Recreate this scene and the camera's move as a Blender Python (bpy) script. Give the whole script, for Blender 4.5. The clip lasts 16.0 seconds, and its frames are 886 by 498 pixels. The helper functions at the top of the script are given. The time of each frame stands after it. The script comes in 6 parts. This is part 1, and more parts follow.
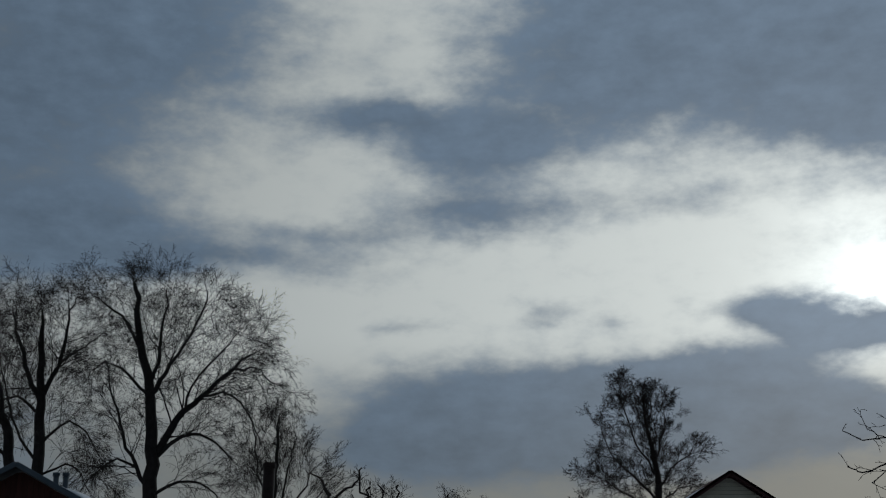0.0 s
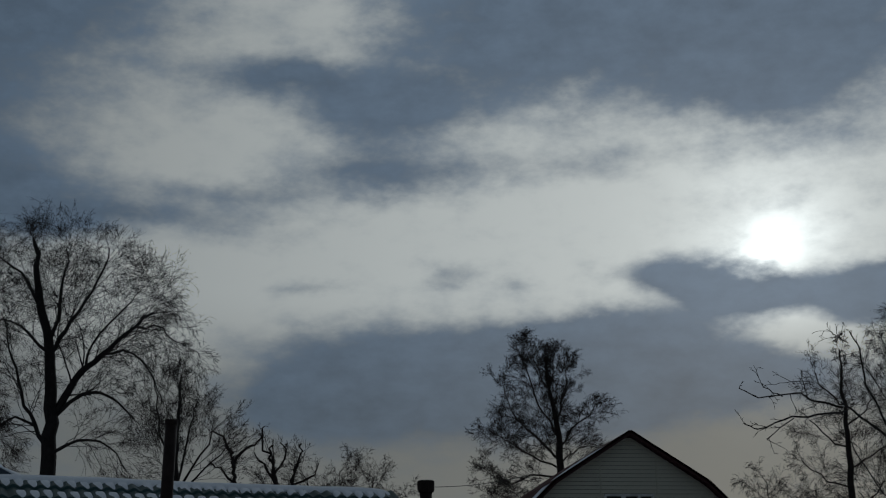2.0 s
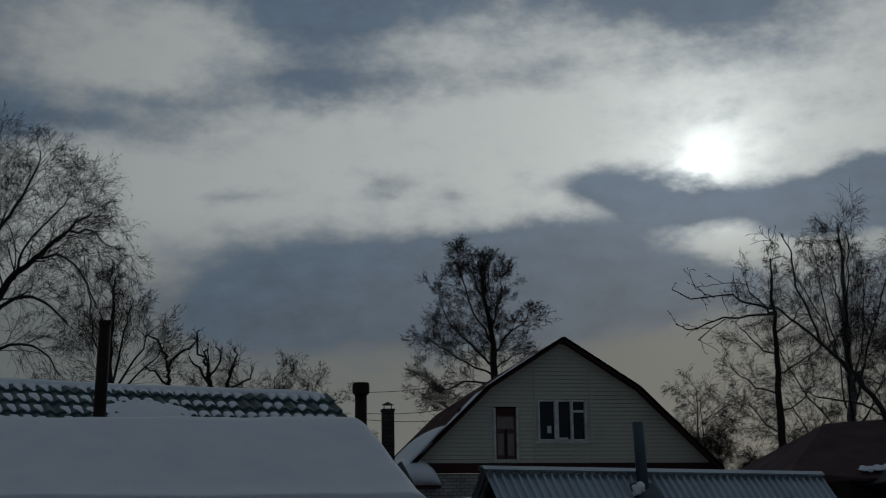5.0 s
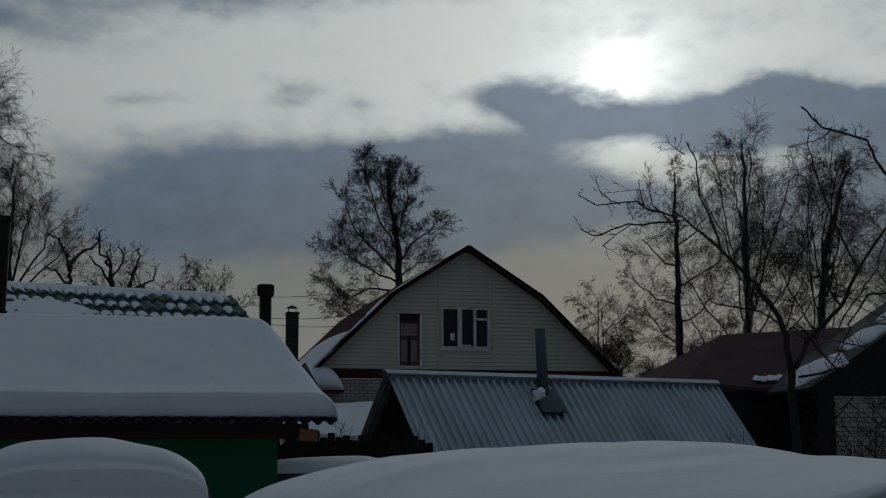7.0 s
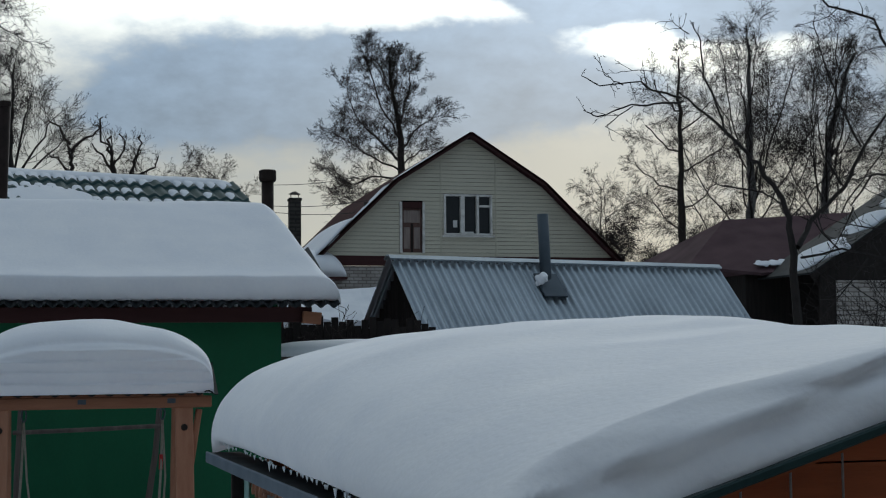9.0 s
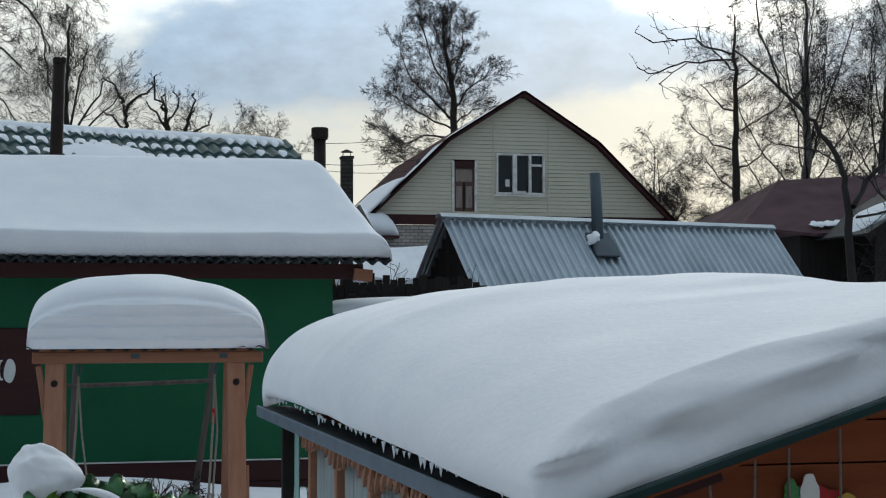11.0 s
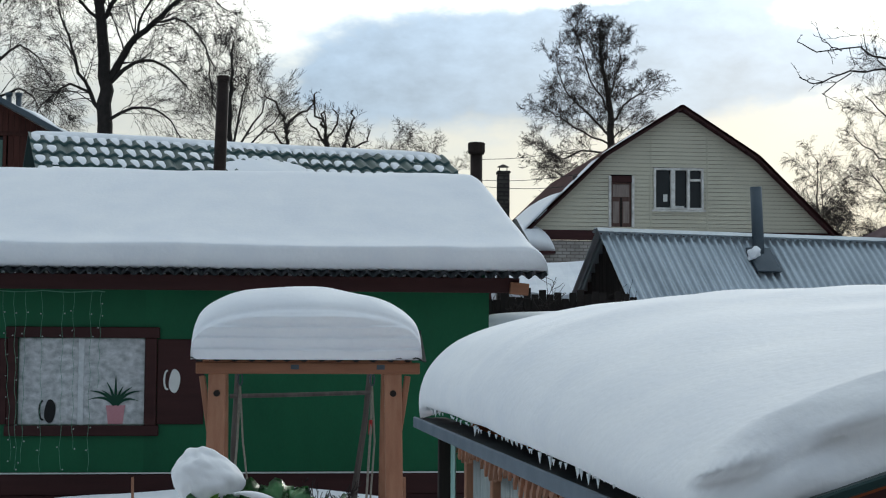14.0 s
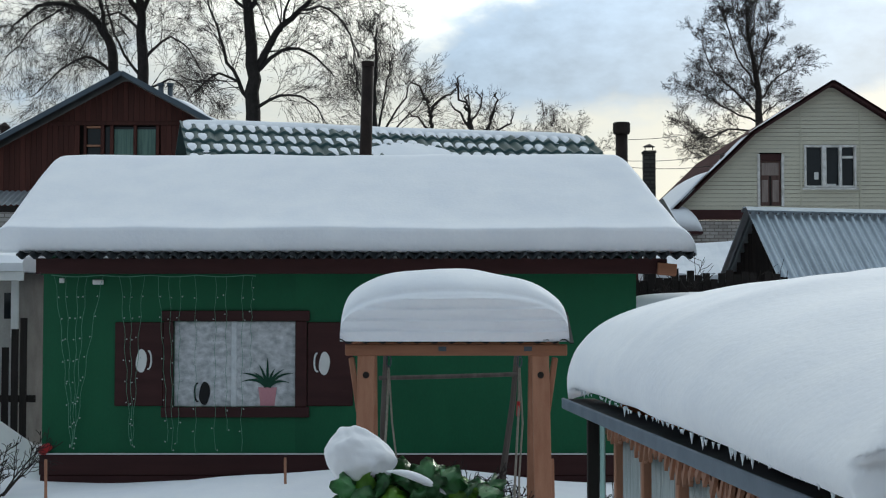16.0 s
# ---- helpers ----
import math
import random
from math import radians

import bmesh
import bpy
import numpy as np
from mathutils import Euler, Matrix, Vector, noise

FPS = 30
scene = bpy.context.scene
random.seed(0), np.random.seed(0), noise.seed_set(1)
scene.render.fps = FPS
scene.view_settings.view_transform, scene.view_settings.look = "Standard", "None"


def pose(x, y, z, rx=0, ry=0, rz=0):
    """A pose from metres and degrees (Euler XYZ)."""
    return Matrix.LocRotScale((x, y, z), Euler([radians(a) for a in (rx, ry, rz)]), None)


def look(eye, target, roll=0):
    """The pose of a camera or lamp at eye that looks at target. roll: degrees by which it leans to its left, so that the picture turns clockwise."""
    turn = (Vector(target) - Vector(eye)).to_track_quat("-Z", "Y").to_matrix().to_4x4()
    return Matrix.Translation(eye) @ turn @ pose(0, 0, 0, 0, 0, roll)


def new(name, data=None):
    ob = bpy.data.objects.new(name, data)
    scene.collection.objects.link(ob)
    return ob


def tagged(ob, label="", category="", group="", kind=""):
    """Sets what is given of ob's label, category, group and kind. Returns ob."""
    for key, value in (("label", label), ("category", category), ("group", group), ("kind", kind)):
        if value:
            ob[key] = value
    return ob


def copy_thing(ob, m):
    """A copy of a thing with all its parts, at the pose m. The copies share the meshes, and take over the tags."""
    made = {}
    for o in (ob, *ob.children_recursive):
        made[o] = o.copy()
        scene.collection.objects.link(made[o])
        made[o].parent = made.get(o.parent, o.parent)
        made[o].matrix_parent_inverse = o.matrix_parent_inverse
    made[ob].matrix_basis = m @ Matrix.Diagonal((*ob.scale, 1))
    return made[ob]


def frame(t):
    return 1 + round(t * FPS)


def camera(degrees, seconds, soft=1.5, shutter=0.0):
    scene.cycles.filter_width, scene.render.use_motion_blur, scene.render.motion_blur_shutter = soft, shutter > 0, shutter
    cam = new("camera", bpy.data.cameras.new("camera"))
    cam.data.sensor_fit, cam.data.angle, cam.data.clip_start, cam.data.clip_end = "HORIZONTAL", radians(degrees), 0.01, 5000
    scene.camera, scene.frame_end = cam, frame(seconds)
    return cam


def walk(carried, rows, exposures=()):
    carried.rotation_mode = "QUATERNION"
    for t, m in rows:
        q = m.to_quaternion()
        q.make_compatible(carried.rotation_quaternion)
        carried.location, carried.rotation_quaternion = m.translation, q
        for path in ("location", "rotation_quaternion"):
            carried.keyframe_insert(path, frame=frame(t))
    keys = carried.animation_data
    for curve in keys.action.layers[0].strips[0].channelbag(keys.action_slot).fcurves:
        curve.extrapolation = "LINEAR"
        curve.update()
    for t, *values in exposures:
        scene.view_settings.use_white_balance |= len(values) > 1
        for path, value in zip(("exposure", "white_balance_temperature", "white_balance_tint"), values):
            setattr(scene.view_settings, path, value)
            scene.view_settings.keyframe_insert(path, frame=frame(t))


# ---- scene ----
cam = camera(34.785, 16.0, soft=1.15)
# seconds, turn to the right, tilt up, lean (degrees), eye (metres)
PATH = [
    (0, 4.032, 17.685, -0.246, -0.009, -0.152, 2.648),
    (0.5, 5.511, 17.397, -0.536, -0.012, -0.151, 2.638),
    (1, 6.415, 17.043, -0.343, -0.016, -0.145, 2.628),
    (1.5, 7.392, 16.872, -0.615, -0.017, -0.150, 2.617),
    (2, 8.020, 16.090, -0.731, -0.012, -0.152, 2.601),
    (2.5, 8.977, 15.399, -0.903, -0.010, -0.149, 2.582),
    (3, 8.992, 14.754, -0.748, -0.008, -0.142, 2.568),
    (3.2, 8.955, 14.519, -0.808, -0.008, -0.138, 2.560),
    (5.3, 11.242, 11.820, -0.956, -0.012, -0.103, 2.499),
    (5.5, 11.702, 11.410, -1.016, -0.012, -0.101, 2.489),
    (6, 12.877, 10.911, -0.776, -0.024, -0.108, 2.465),
    (6.5, 13.748, 9.862, -0.327, -0.027, -0.097, 2.451),
    (7, 14.468, 8.712, -0.303, -0.024, -0.081, 2.434),
    (7.5, 14.563, 7.826, -0.406, -0.030, -0.069, 2.417),
    (8, 14.429, 6.619, -0.683, -0.025, -0.064, 2.398),
    (8.5, 14.540, 5.168, -0.969, -0.014, -0.051, 2.381),
    (9, 14.322, 4.236, -0.508, -0.008, -0.043, 2.364),
    (11.3, 11.711, 2.218, 0.014, 0.011, -0.034, 2.340),
    (11.5, 11.401, 1.918, 0.074, 0.012, -0.034, 2.338),
    (12, 10.955, 1.678, 0.097, 0.014, -0.030, 2.331),
    (12.5, 9.801, 1.523, 0.439, 0.014, -0.029, 2.326),
    (13, 8.760, 2.057, 0.401, 0.013, -0.026, 2.322),
    (13.5, 7.765, 2.761, 0.550, 0.011, -0.024, 2.318),
    (14, 5.858, 3.267, 0.368, 0.011, -0.013, 2.313),
    (14.5, 4.314, 3.230, 0.296, 0.009, -0.013, 2.310),
    (15, 3.440, 2.796, 0.347, 0.007, -0.007, 2.307),
    (15.5, 1.589, 2.594, 0.116, 0.003, -0.003, 2.302),
    (16, -0.002, 2.562, 0.009, 0.000, 0.001, 2.300),
]

def carried_pose(turn, tilt, lean, x, y, z):
    return Matrix.Translation((x, y, z)) @ pose(0, 0, 0, 0, 0, -turn) @ pose(0, 0, 0, 90 + tilt) @ pose(0, 0, 0, 0, 0, lean)


walk(cam, [(row[0], carried_pose(*row[1:])) for row in PATH],
     exposures=[(0, -1.37, 5850, 7), (0.5, -1.58, 5800, 7), (1.5, -1.74, 5800, 7), (3, -1.82, 5800, 7), (5.5, -1.86, 5850, 7), (7.0, -1.6, 5900, 7), (7.5, -1.45, 5950, 7),
                (8.0, -1.15, 6000, 7), (8.5, -0.48, 6000, 7), (9.0, -0.05, 6020, 7), (11.5, 0.58, 6180, 7), (16, 0.76, 6250, 7)])

# ---------------------------------------------------------------- sky and sun
SUN_AZ, SUN_EL = 21.7, 15.6


def build_sky():
    world = bpy.data.worlds.new("winter_sky")
    scene.world = world
    world.use_nodes = True
    nt = world.node_tree
    nt.nodes.clear()
    L = nt.links.new

    def node(kind):
        return nt.nodes.new(kind)

    def vector_node(op):
        n = node("ShaderNodeVectorMath")
        n.operation = op
        return n

    def math_(op, a, b=None, clamp=False):
        n = node("ShaderNodeMath")
        n.operation, n.use_clamp = op, clamp
        for i, v in enumerate((a, b)):
            if v is None:
                continue
            if isinstance(v, (int, float)):
                n.inputs[i].default_value = v
            else:
                L(v, n.inputs[i])
        return n.outputs[0]

    coord = node("ShaderNodeTexCoord")
    sep = node("ShaderNodeSeparateXYZ")
    L(coord.outputs["Generated"], sep.inputs[0])
    az = math_("MULTIPLY", math_("ARCTAN2", sep.outputs[0], sep.outputs[1]), 57.2958)
    el = math_("MULTIPLY", math_("ARCSINE", sep.outputs[2]), 57.2958)

    # ragged edges: two scales of warping of the cloud field, stretched sideways
    comb = node("ShaderNodeCombineXYZ")
    L(math_("MULTIPLY", az, 0.55), comb.inputs[0])
    L(el, comb.inputs[1])

    def cloud_noise(scale, detail, rough, seed):
        shift = vector_node("ADD")
        shift.inputs[1].default_value = (seed, seed * 0.7, seed * 1.3)
        L(comb.outputs[0], shift.inputs[0])
        n = node("ShaderNodeTexNoise")
        n.inputs["Scale"].default_value = scale
        n.inputs["Detail"].default_value = detail
        n.inputs["Roughness"].default_value = rough
        L(shift.outputs[0], n.inputs["Vector"])
        return n.outputs["Fac"]

    w1 = cloud_noise(0.45, 5, 0.55, 3.1)
    w2 = cloud_noise(0.45, 5, 0.55, 17.7)
    fine = cloud_noise(0.9, 6, 0.6, 41.0)
    broad = cloud_noise(0.16, 4, 0.5, 67.0)
    azw = math_("ADD", az, math_("MULTIPLY", math_("SUBTRACT", w1, 0.5), 3.6))
    elw = math_("ADD", el, math_("MULTIPLY", math_("SUBTRACT", w2, 0.5), 2.0))

    def bank(a, e, wa, we, s, flat=2.0):
        da = math_("POWER", math_("ABSOLUTE", math_("DIVIDE", math_("SUBTRACT", azw, a), wa)), flat)
        de = math_("POWER", math_("ABSOLUTE", math_("DIVIDE", math_("SUBTRACT", elw, e), we)), flat)
        g = math_("EXPONENT", math_("MULTIPLY", math_("ADD", da, de), -1.0))
        return math_("MULTIPLY", g, s)

    # cloud banks: azimuth, elevation, half width, half height, thickness, squareness
    banks = [
        (-11.0, 27.8, 8.6, 5.6, 1.15, 3), (-15.0, 19.6, 7.0, 4.2, 1.0, 3), (15.0, 25.6, 10.0, 4.5, 1.2, 4),
        (24.5, 24.4, 5.0, 4.4, 0.9, 3), (1.2, 22.8, 3.6, 0.95, 1.0, 2), (5.2, 21.4, 3.2, 1.5, 1.0, 2),
        (-0.8, 18.4, 4.5, 0.55, 0.55, 2), (5.0, 19.2, 3.6, 0.9, 0.8, 2), (-4.0, 17.2, 5.5, 0.9, 0.9, 2), (-9.5, 17.6, 3.6, 1.6, 0.8, 2),
        (12.5, 19.2, 6.0, 0.7, 0.42, 2), (8.6, 10.7, 8.6, 2.45, 1.3, 4), (15.8, 11.0, 5.4, 2.1, 1.2, 4), (22.8, 12.0, 4.0, 0.38, -0.5, 2), (21.7, 15.5, 1.1, 0.8, -1.0, 2), (-16.0, 8.0, 8.5, 4.5, 0.38, 3), (21.6, 10.4, 3.2, 1.1, 0.9, 3),
        (0.6, 10.0, 2.6, 1.0, 0.6, 2), (18.2, 14.6, 2.5, 0.8, 1.5, 2), (20.6, 13.6, 2.6, 0.65, 1.4, 2), (27.3, 13.6, 4.6, 1.2, 1.8, 3),
        (34.0, 13.0, 5.0, 1.6, 1.0, 3), (31.0, 9.8, 5.5, 2.0, 0.75, 3), (2.5, 14.5, 1.7, 0.35, 0.5, 2), (7.9, 14.9, 1.2, 0.4, 0.5, 2), (11.0, 14.8, 0.9, 0.35, 0.35, 2),
        (7.0, 36.0, 26.0, 5.0, 0.8, 3),
    ]
    dens = None
    for row in banks:
        b = bank(*row)
        dens = b if dens is None else math_("ADD", dens, b)
    dens = math_("ADD", dens, math_("MULTIPLY", math_("SUBTRACT", fine, 0.47), 1.1))
    # away from the banks a broken layer goes on all round
    away = math_("MULTIPLY", math_("SUBTRACT", 1.0, math_("EXPONENT", math_("MULTIPLY", math_("POWER", math_("DIVIDE", az, 42.0), 4.0), -1.0))), 0.62)
    dens = math_("ADD", dens, away)
    dens = math_("ADD", dens, math_("MULTIPLY", math_("SUBTRACT", broad, 0.5), 0.6))
    ramp = node("ShaderNodeMapRange")
    ramp.interpolation_type = "SMOOTHSTEP"
    L(dens, ramp.inputs["Value"])
    ramp.inputs["From Min"].default_value = 0.0
    ramp.inputs["From Max"].default_value = 1.1
    cover = ramp.outputs[0]

    # light of the veiled sun: two lobes round its direction
    sd = Vector((math.sin(radians(SUN_AZ)) * math.cos(radians(SUN_EL)), math.cos(radians(SUN_AZ)) * math.cos(radians(SUN_EL)), math.sin(radians(SUN_EL))))
    dot = vector_node("DOT_PRODUCT")
    L(coord.outputs["Generated"], dot.inputs[0])
    dot.inputs[1].default_value = sd
    ang = math_("MULTIPLY", math_("ARCCOSINE", math_("MINIMUM", dot.outputs["Value"], 0.99999)), 57.2958)

    ragged = math_("ADD", ang, math_("MULTIPLY", fine, 1.5))

    def lobe(width, power, s, a=ang):
        return math_("MULTIPLY", math_("EXPONENT", math_("MULTIPLY", math_("POWER", math_("DIVIDE", a, width), power), -1.0)), s)

    core = math_("MULTIPLY", math_("ADD", lobe(0.9, 1.2, 8.0, ragged), lobe(2.6, 1.2, 2.2, ragged)), math_("ADD", 0.25, math_("MULTIPLY", w1, 1.5)))
    veil = math_("ADD", lobe(22.0, 1.6, 0.36), lobe(62.0, 2.0, 0.24))
    # thin cloud scatters more light around and above the sun than along the hazy horizon
    rise = node("ShaderNodeMapRange")
    rise.interpolation_type = "SMOOTHSTEP"
    L(el, rise.inputs["Value"])
    rise.inputs["From Min"].default_value, rise.inputs["From Max"].default_value = 8.5, 14.5
    halo = math_("MULTIPLY", rise.outputs[0], lobe(40.0, 4.0, 1.0))
    haze = math_("SUBTRACT", 0.84, math_("MULTIPLY", math_("SUBTRACT", 1.0, rise.outputs[0]), lobe(24.0, 2.0, 0.36)))
    open_sky = math_("ADD", core, math_("MULTIPLY", math_("ADD", veil, 0.27), math_("ADD", haze, math_("MULTIPLY", halo, 1.1))))
    thick = math_("ADD", math_("MULTIPLY", math_("ADD", veil, math_("MINIMUM", core, 0.5)), 0.11), math_("ADD", 0.10, math_("MULTIPLY", fine, 0.17)))
    thick = math_("MULTIPLY", thick, math_("ADD", 1.3, math_("MULTIPLY", halo, 0.45)))

    def tint(value, colour):
        m = vector_node("SCALE")
        m.inputs[0].default_value = colour
        L(value, m.inputs["Scale"])
        return m.outputs[0]

    mix = node("ShaderNodeMix")
    mix.data_type = "VECTOR"
    L(cover, mix.inputs["Factor"])
    L(tint(open_sky, (1.0, 0.99, 0.895)), mix.inputs[4])
    L(tint(thick, (0.74, 0.96, 1.22)), mix.inputs[5])
    nish = node("ShaderNodeTexSky")
    nish.sky_type, nish.sun_disc = "NISHITA", False
    nish.sun_elevation, nish.sun_rotation = radians(SUN_EL), radians(SUN_AZ)
    ns = vector_node("SCALE")
    L(nish.outputs[0], ns.inputs[0])
    ns.inputs["Scale"].default_value = 0.006
    add = vector_node("ADD")
    L(mix.outputs[1], add.inputs[0])
    L(ns.outputs[0], add.inputs[1])
    # an overcast layer is brightest overhead
    over = math_("ADD", 1.0, math_("MULTIPLY", math_("POWER", math_("MAXIMUM", math_("SUBTRACT", sep.outputs[2], 0.42), 0.0), 1.0), 1.4))
    lift = vector_node("SCALE")
    L(add.outputs[0], lift.inputs[0])
    L(over, lift.inputs["Scale"])
    bg = node("ShaderNodeBackground")
    L(lift.outputs[0], bg.inputs["Color"])
    bg.inputs["Strength"].default_value = 1.0
    out = node("ShaderNodeOutputWorld")
    L(bg.outputs[0], out.inputs["Surface"])
    return sd


SUN_DIR = build_sky()
sun = new("sun", bpy.data.lights.new("sun", "SUN"))
sun.data.energy, sun.data.angle, sun.data.color = 0.55, radians(14), (1.0, 0.95, 0.87)
sun.matrix_world = look(SUN_DIR * 50, (0, 0, 0))


# ---------------------------------------------------------------- materials
def material(name, base, other=None, rough=0.7, metal=0.0, scale=4.0, stretch=(1, 1, 1), bump=0.15, fine=40.0,
             spread=0.5, per_object=0.0, gloss=0.2, brick=None):
    """Two tones mixed by broad noise, finer grain over it, and a bump of both."""
    m = bpy.data.materials.new(name)
    m.use_nodes = True
    nt = m.node_tree
    b = nt.nodes["Principled BSDF"]
    L = nt.links.new
    other = other or tuple(c * 0.75 for c in base)
    tc = nt.nodes.new("ShaderNodeTexCoord")
    mp = nt.nodes.new("ShaderNodeMapping")
    mp.inputs["Scale"].default_value = stretch
    L(tc.outputs["Object"], mp.inputs["Vector"])
    vec = mp.outputs["Vector"]
    info = nt.nodes.new("ShaderNodeObjectInfo")
    sh = nt.nodes.new("ShaderNodeVectorMath")
    sh.operation = "MULTIPLY_ADD"
    sh.inputs[1].default_value = (1, 1, 1)
    comb = nt.nodes.new("ShaderNodeCombineXYZ")
    for i in range(3):
        L(info.outputs["Random"], comb.inputs[i])
    L(vec, sh.inputs[0])
    sc = nt.nodes.new("ShaderNodeVectorMath")
    sc.operation = "SCALE"
    sc.inputs["Scale"].default_value = 9.0
    L(comb.outputs[0], sc.inputs[0])
    L(sc.outputs[0], sh.inputs[2])
    n1 = nt.nodes.new("ShaderNodeTexNoise")
    n1.inputs["Scale"].default_value, n1.inputs["Detail"].default_value = scale, 6
    n2 = nt.nodes.new("ShaderNodeTexNoise")
    n2.inputs["Scale"].default_value, n2.inputs["Detail"].default_value = fine, 4
    L(sh.outputs[0], n1.inputs["Vector"])
    L(sh.outputs[0], n2.inputs["Vector"])
    add = nt.nodes.new("ShaderNodeMath")
    add.operation = "MULTIPLY_ADD"
    add.inputs[1].default_value = 0.35
    L(n2.outputs["Fac"], add.inputs[0])
    L(n1.outputs["Fac"], add.inputs[2])
    rng = nt.nodes.new("ShaderNodeMapRange")
    rng.inputs["From Min"].default_value, rng.inputs["From Max"].default_value = 0.68 - spread / 2, 0.68 + spread / 2
    L(add.outputs[0], rng.inputs["Value"])
    mix = nt.nodes.new("ShaderNodeMix")
    mix.data_type = "RGBA"
    mix.inputs[6].default_value, mix.inputs[7].default_value = (*base, 1), (*other, 1)
    L(rng.outputs[0], mix.inputs["Factor"])
    col = mix.outputs[2]
    height = add.outputs[0]
    if brick:
        bt = nt.nodes.new("ShaderNodeTexBrick")
        w, h, mortar = brick
        bt.inputs["Scale"].default_value = 1.0
        bt.inputs["Brick Width"].default_value, bt.inputs["Row Height"].default_value = w, h
        bt.inputs["Mortar Size"].default_value = 0.012
        bt.inputs["Color1"].default_value, bt.inputs["Color2"].default_value = (1, 1, 1, 1), (0.72, 0.7, 0.7, 1)
        bt.inputs["Mortar"].default_value = (*mortar, 1)
        turn = nt.nodes.new("ShaderNodeMapping")
        turn.inputs["Rotation"].default_value = (radians(90), 0, 0)
        L(tc.outputs["Object"], turn.inputs["Vector"])
        L(turn.outputs[0], bt.inputs["Vector"])
        mul = nt.nodes.new("ShaderNodeMix")
        mul.data_type, mul.blend_type = "RGBA", "MULTIPLY"
        mul.inputs["Factor"].default_value = 1.0
        L(col, mul.inputs[6])
        L(bt.outputs["Color"], mul.inputs[7])
        col = mul.outputs[2]
    if per_object:
        hs = nt.nodes.new("ShaderNodeHueSaturation")
        mr = nt.nodes.new("ShaderNodeMapRange")
        mr.inputs["To Min"].default_value, mr.inputs["To Max"].default_value = 1 - per_object, 1 + per_object
        L(info.outputs["Random"], mr.inputs["Value"])
        L(mr.outputs[0], hs.inputs["Value"])
        L(col, hs.inputs["Color"])
        col = hs.outputs[0]
    L(col, b.inputs["Base Color"])
    b.inputs["Metallic"].default_value = metal
    rr = nt.nodes.new("ShaderNodeMapRange")
    rr.inputs["To Min"].default_value, rr.inputs["To Max"].default_value = max(0.02, rough - 0.1), min(1.0, rough + 0.1)
    L(n1.outputs["Fac"], rr.inputs["Value"])
    L(rr.outputs[0], b.inputs["Roughness"])
    b.inputs["Specular IOR Level"].default_value = gloss
    if bump:
        bp = nt.nodes.new("ShaderNodeBump")
        bp.inputs["Strength"].default_value, bp.inputs["Distance"].default_value = bump, 0.02
        L(height, bp.inputs["Height"])
        L(bp.outputs[0], b.inputs["Normal"])
    return m


SNOW = material("snow", (0.86, 0.87, 0.89), (0.78, 0.80, 0.845), rough=0.85, scale=2.2, fine=26, bump=0.45)
SNOW_OLD = material("old_snow", (0.80, 0.82, 0.85), (0.66, 0.69, 0.74), rough=0.8, scale=2.5, fine=30, bump=0.3)
ICE = material("ice", (0.80, 0.85, 0.88), (0.7, 0.76, 0.8), rough=0.25, scale=8, bump=0.2, gloss=0.5)
GREEN = material("green_paint", (0.011, 0.106, 0.046), (0.0075, 0.076, 0.034), rough=0.5, scale=1.3, stretch=(1, 1, 0.5), fine=50, bump=0.12)
BROWN = material("brown_paint", (0.050, 0.017, 0.016), (0.032, 0.011, 0.011), rough=0.55, scale=3, stretch=(0.3, 1, 3), fine=60)
LARCH = material("new_timber", (0.36, 0.185, 0.115), (0.27, 0.125, 0.075), rough=0.6, scale=5, stretch=(4, 4, 0.35), fine=60, per_object=0.12)
LARCH_H = material("new_timber_rail", (0.32, 0.15, 0.085), (0.23, 0.10, 0.058), rough=0.6, scale=5, stretch=(0.35, 4, 4), fine=60, per_object=0.12)
STAINED = material("orange_stained_board", (0.26, 0.068, 0.021), (0.18, 0.044, 0.014), rough=0.65, scale=4, stretch=(0.4, 4, 4), fine=50, per_object=0.15)
RED_BOARD = material("red_brown_board", (0.080, 0.026, 0.019), (0.050, 0.017, 0.013), rough=0.65, scale=3, stretch=(5, 5, 0.3), fine=40, per_object=0.2)
OLD_WOOD = material("weathered_wood", (0.10, 0.085, 0.075), (0.055, 0.046, 0.042), rough=0.85, scale=4, stretch=(5, 5, 0.4), fine=50, per_object=0.25)
DARK_WOOD = material("dark_wood", (0.022, 0.017, 0.015), (0.012, 0.010, 0.009), rough=0.8, scale=4, stretch=(5, 5, 0.4), fine=50, per_object=0.2)
SIDING = material("cream_siding", (0.58, 0.55, 0.44), (0.50, 0.47, 0.38), rough=0.5, scale=0.8, fine=25, bump=0.05)
BRICK = material("silicate_brick", (0.42, 0.39, 0.36), (0.30, 0.28, 0.26), rough=0.9, scale=3, fine=40, brick=(0.26, 0.10, (0.4, 0.38, 0.36)))
ZINC = material("galvanised_sheet", (0.44, 0.49, 0.53), (0.30, 0.34, 0.375), rough=0.36, metal=0.75, scale=1.2, fine=20, bump=0.06, stretch=(1, 1, 1))
ZINC_DARK = material("grey_painted_steel", (0.085, 0.105, 0.125), (0.06, 0.078, 0.095), rough=0.45, metal=0.3, scale=3, fine=40, bump=0.06)
TILE = material("green_metal_tile", (0.036, 0.075, 0.075), (0.025, 0.055, 0.056), rough=0.45, metal=0.1, scale=2, fine=30, bump=0.05, gloss=0.25)
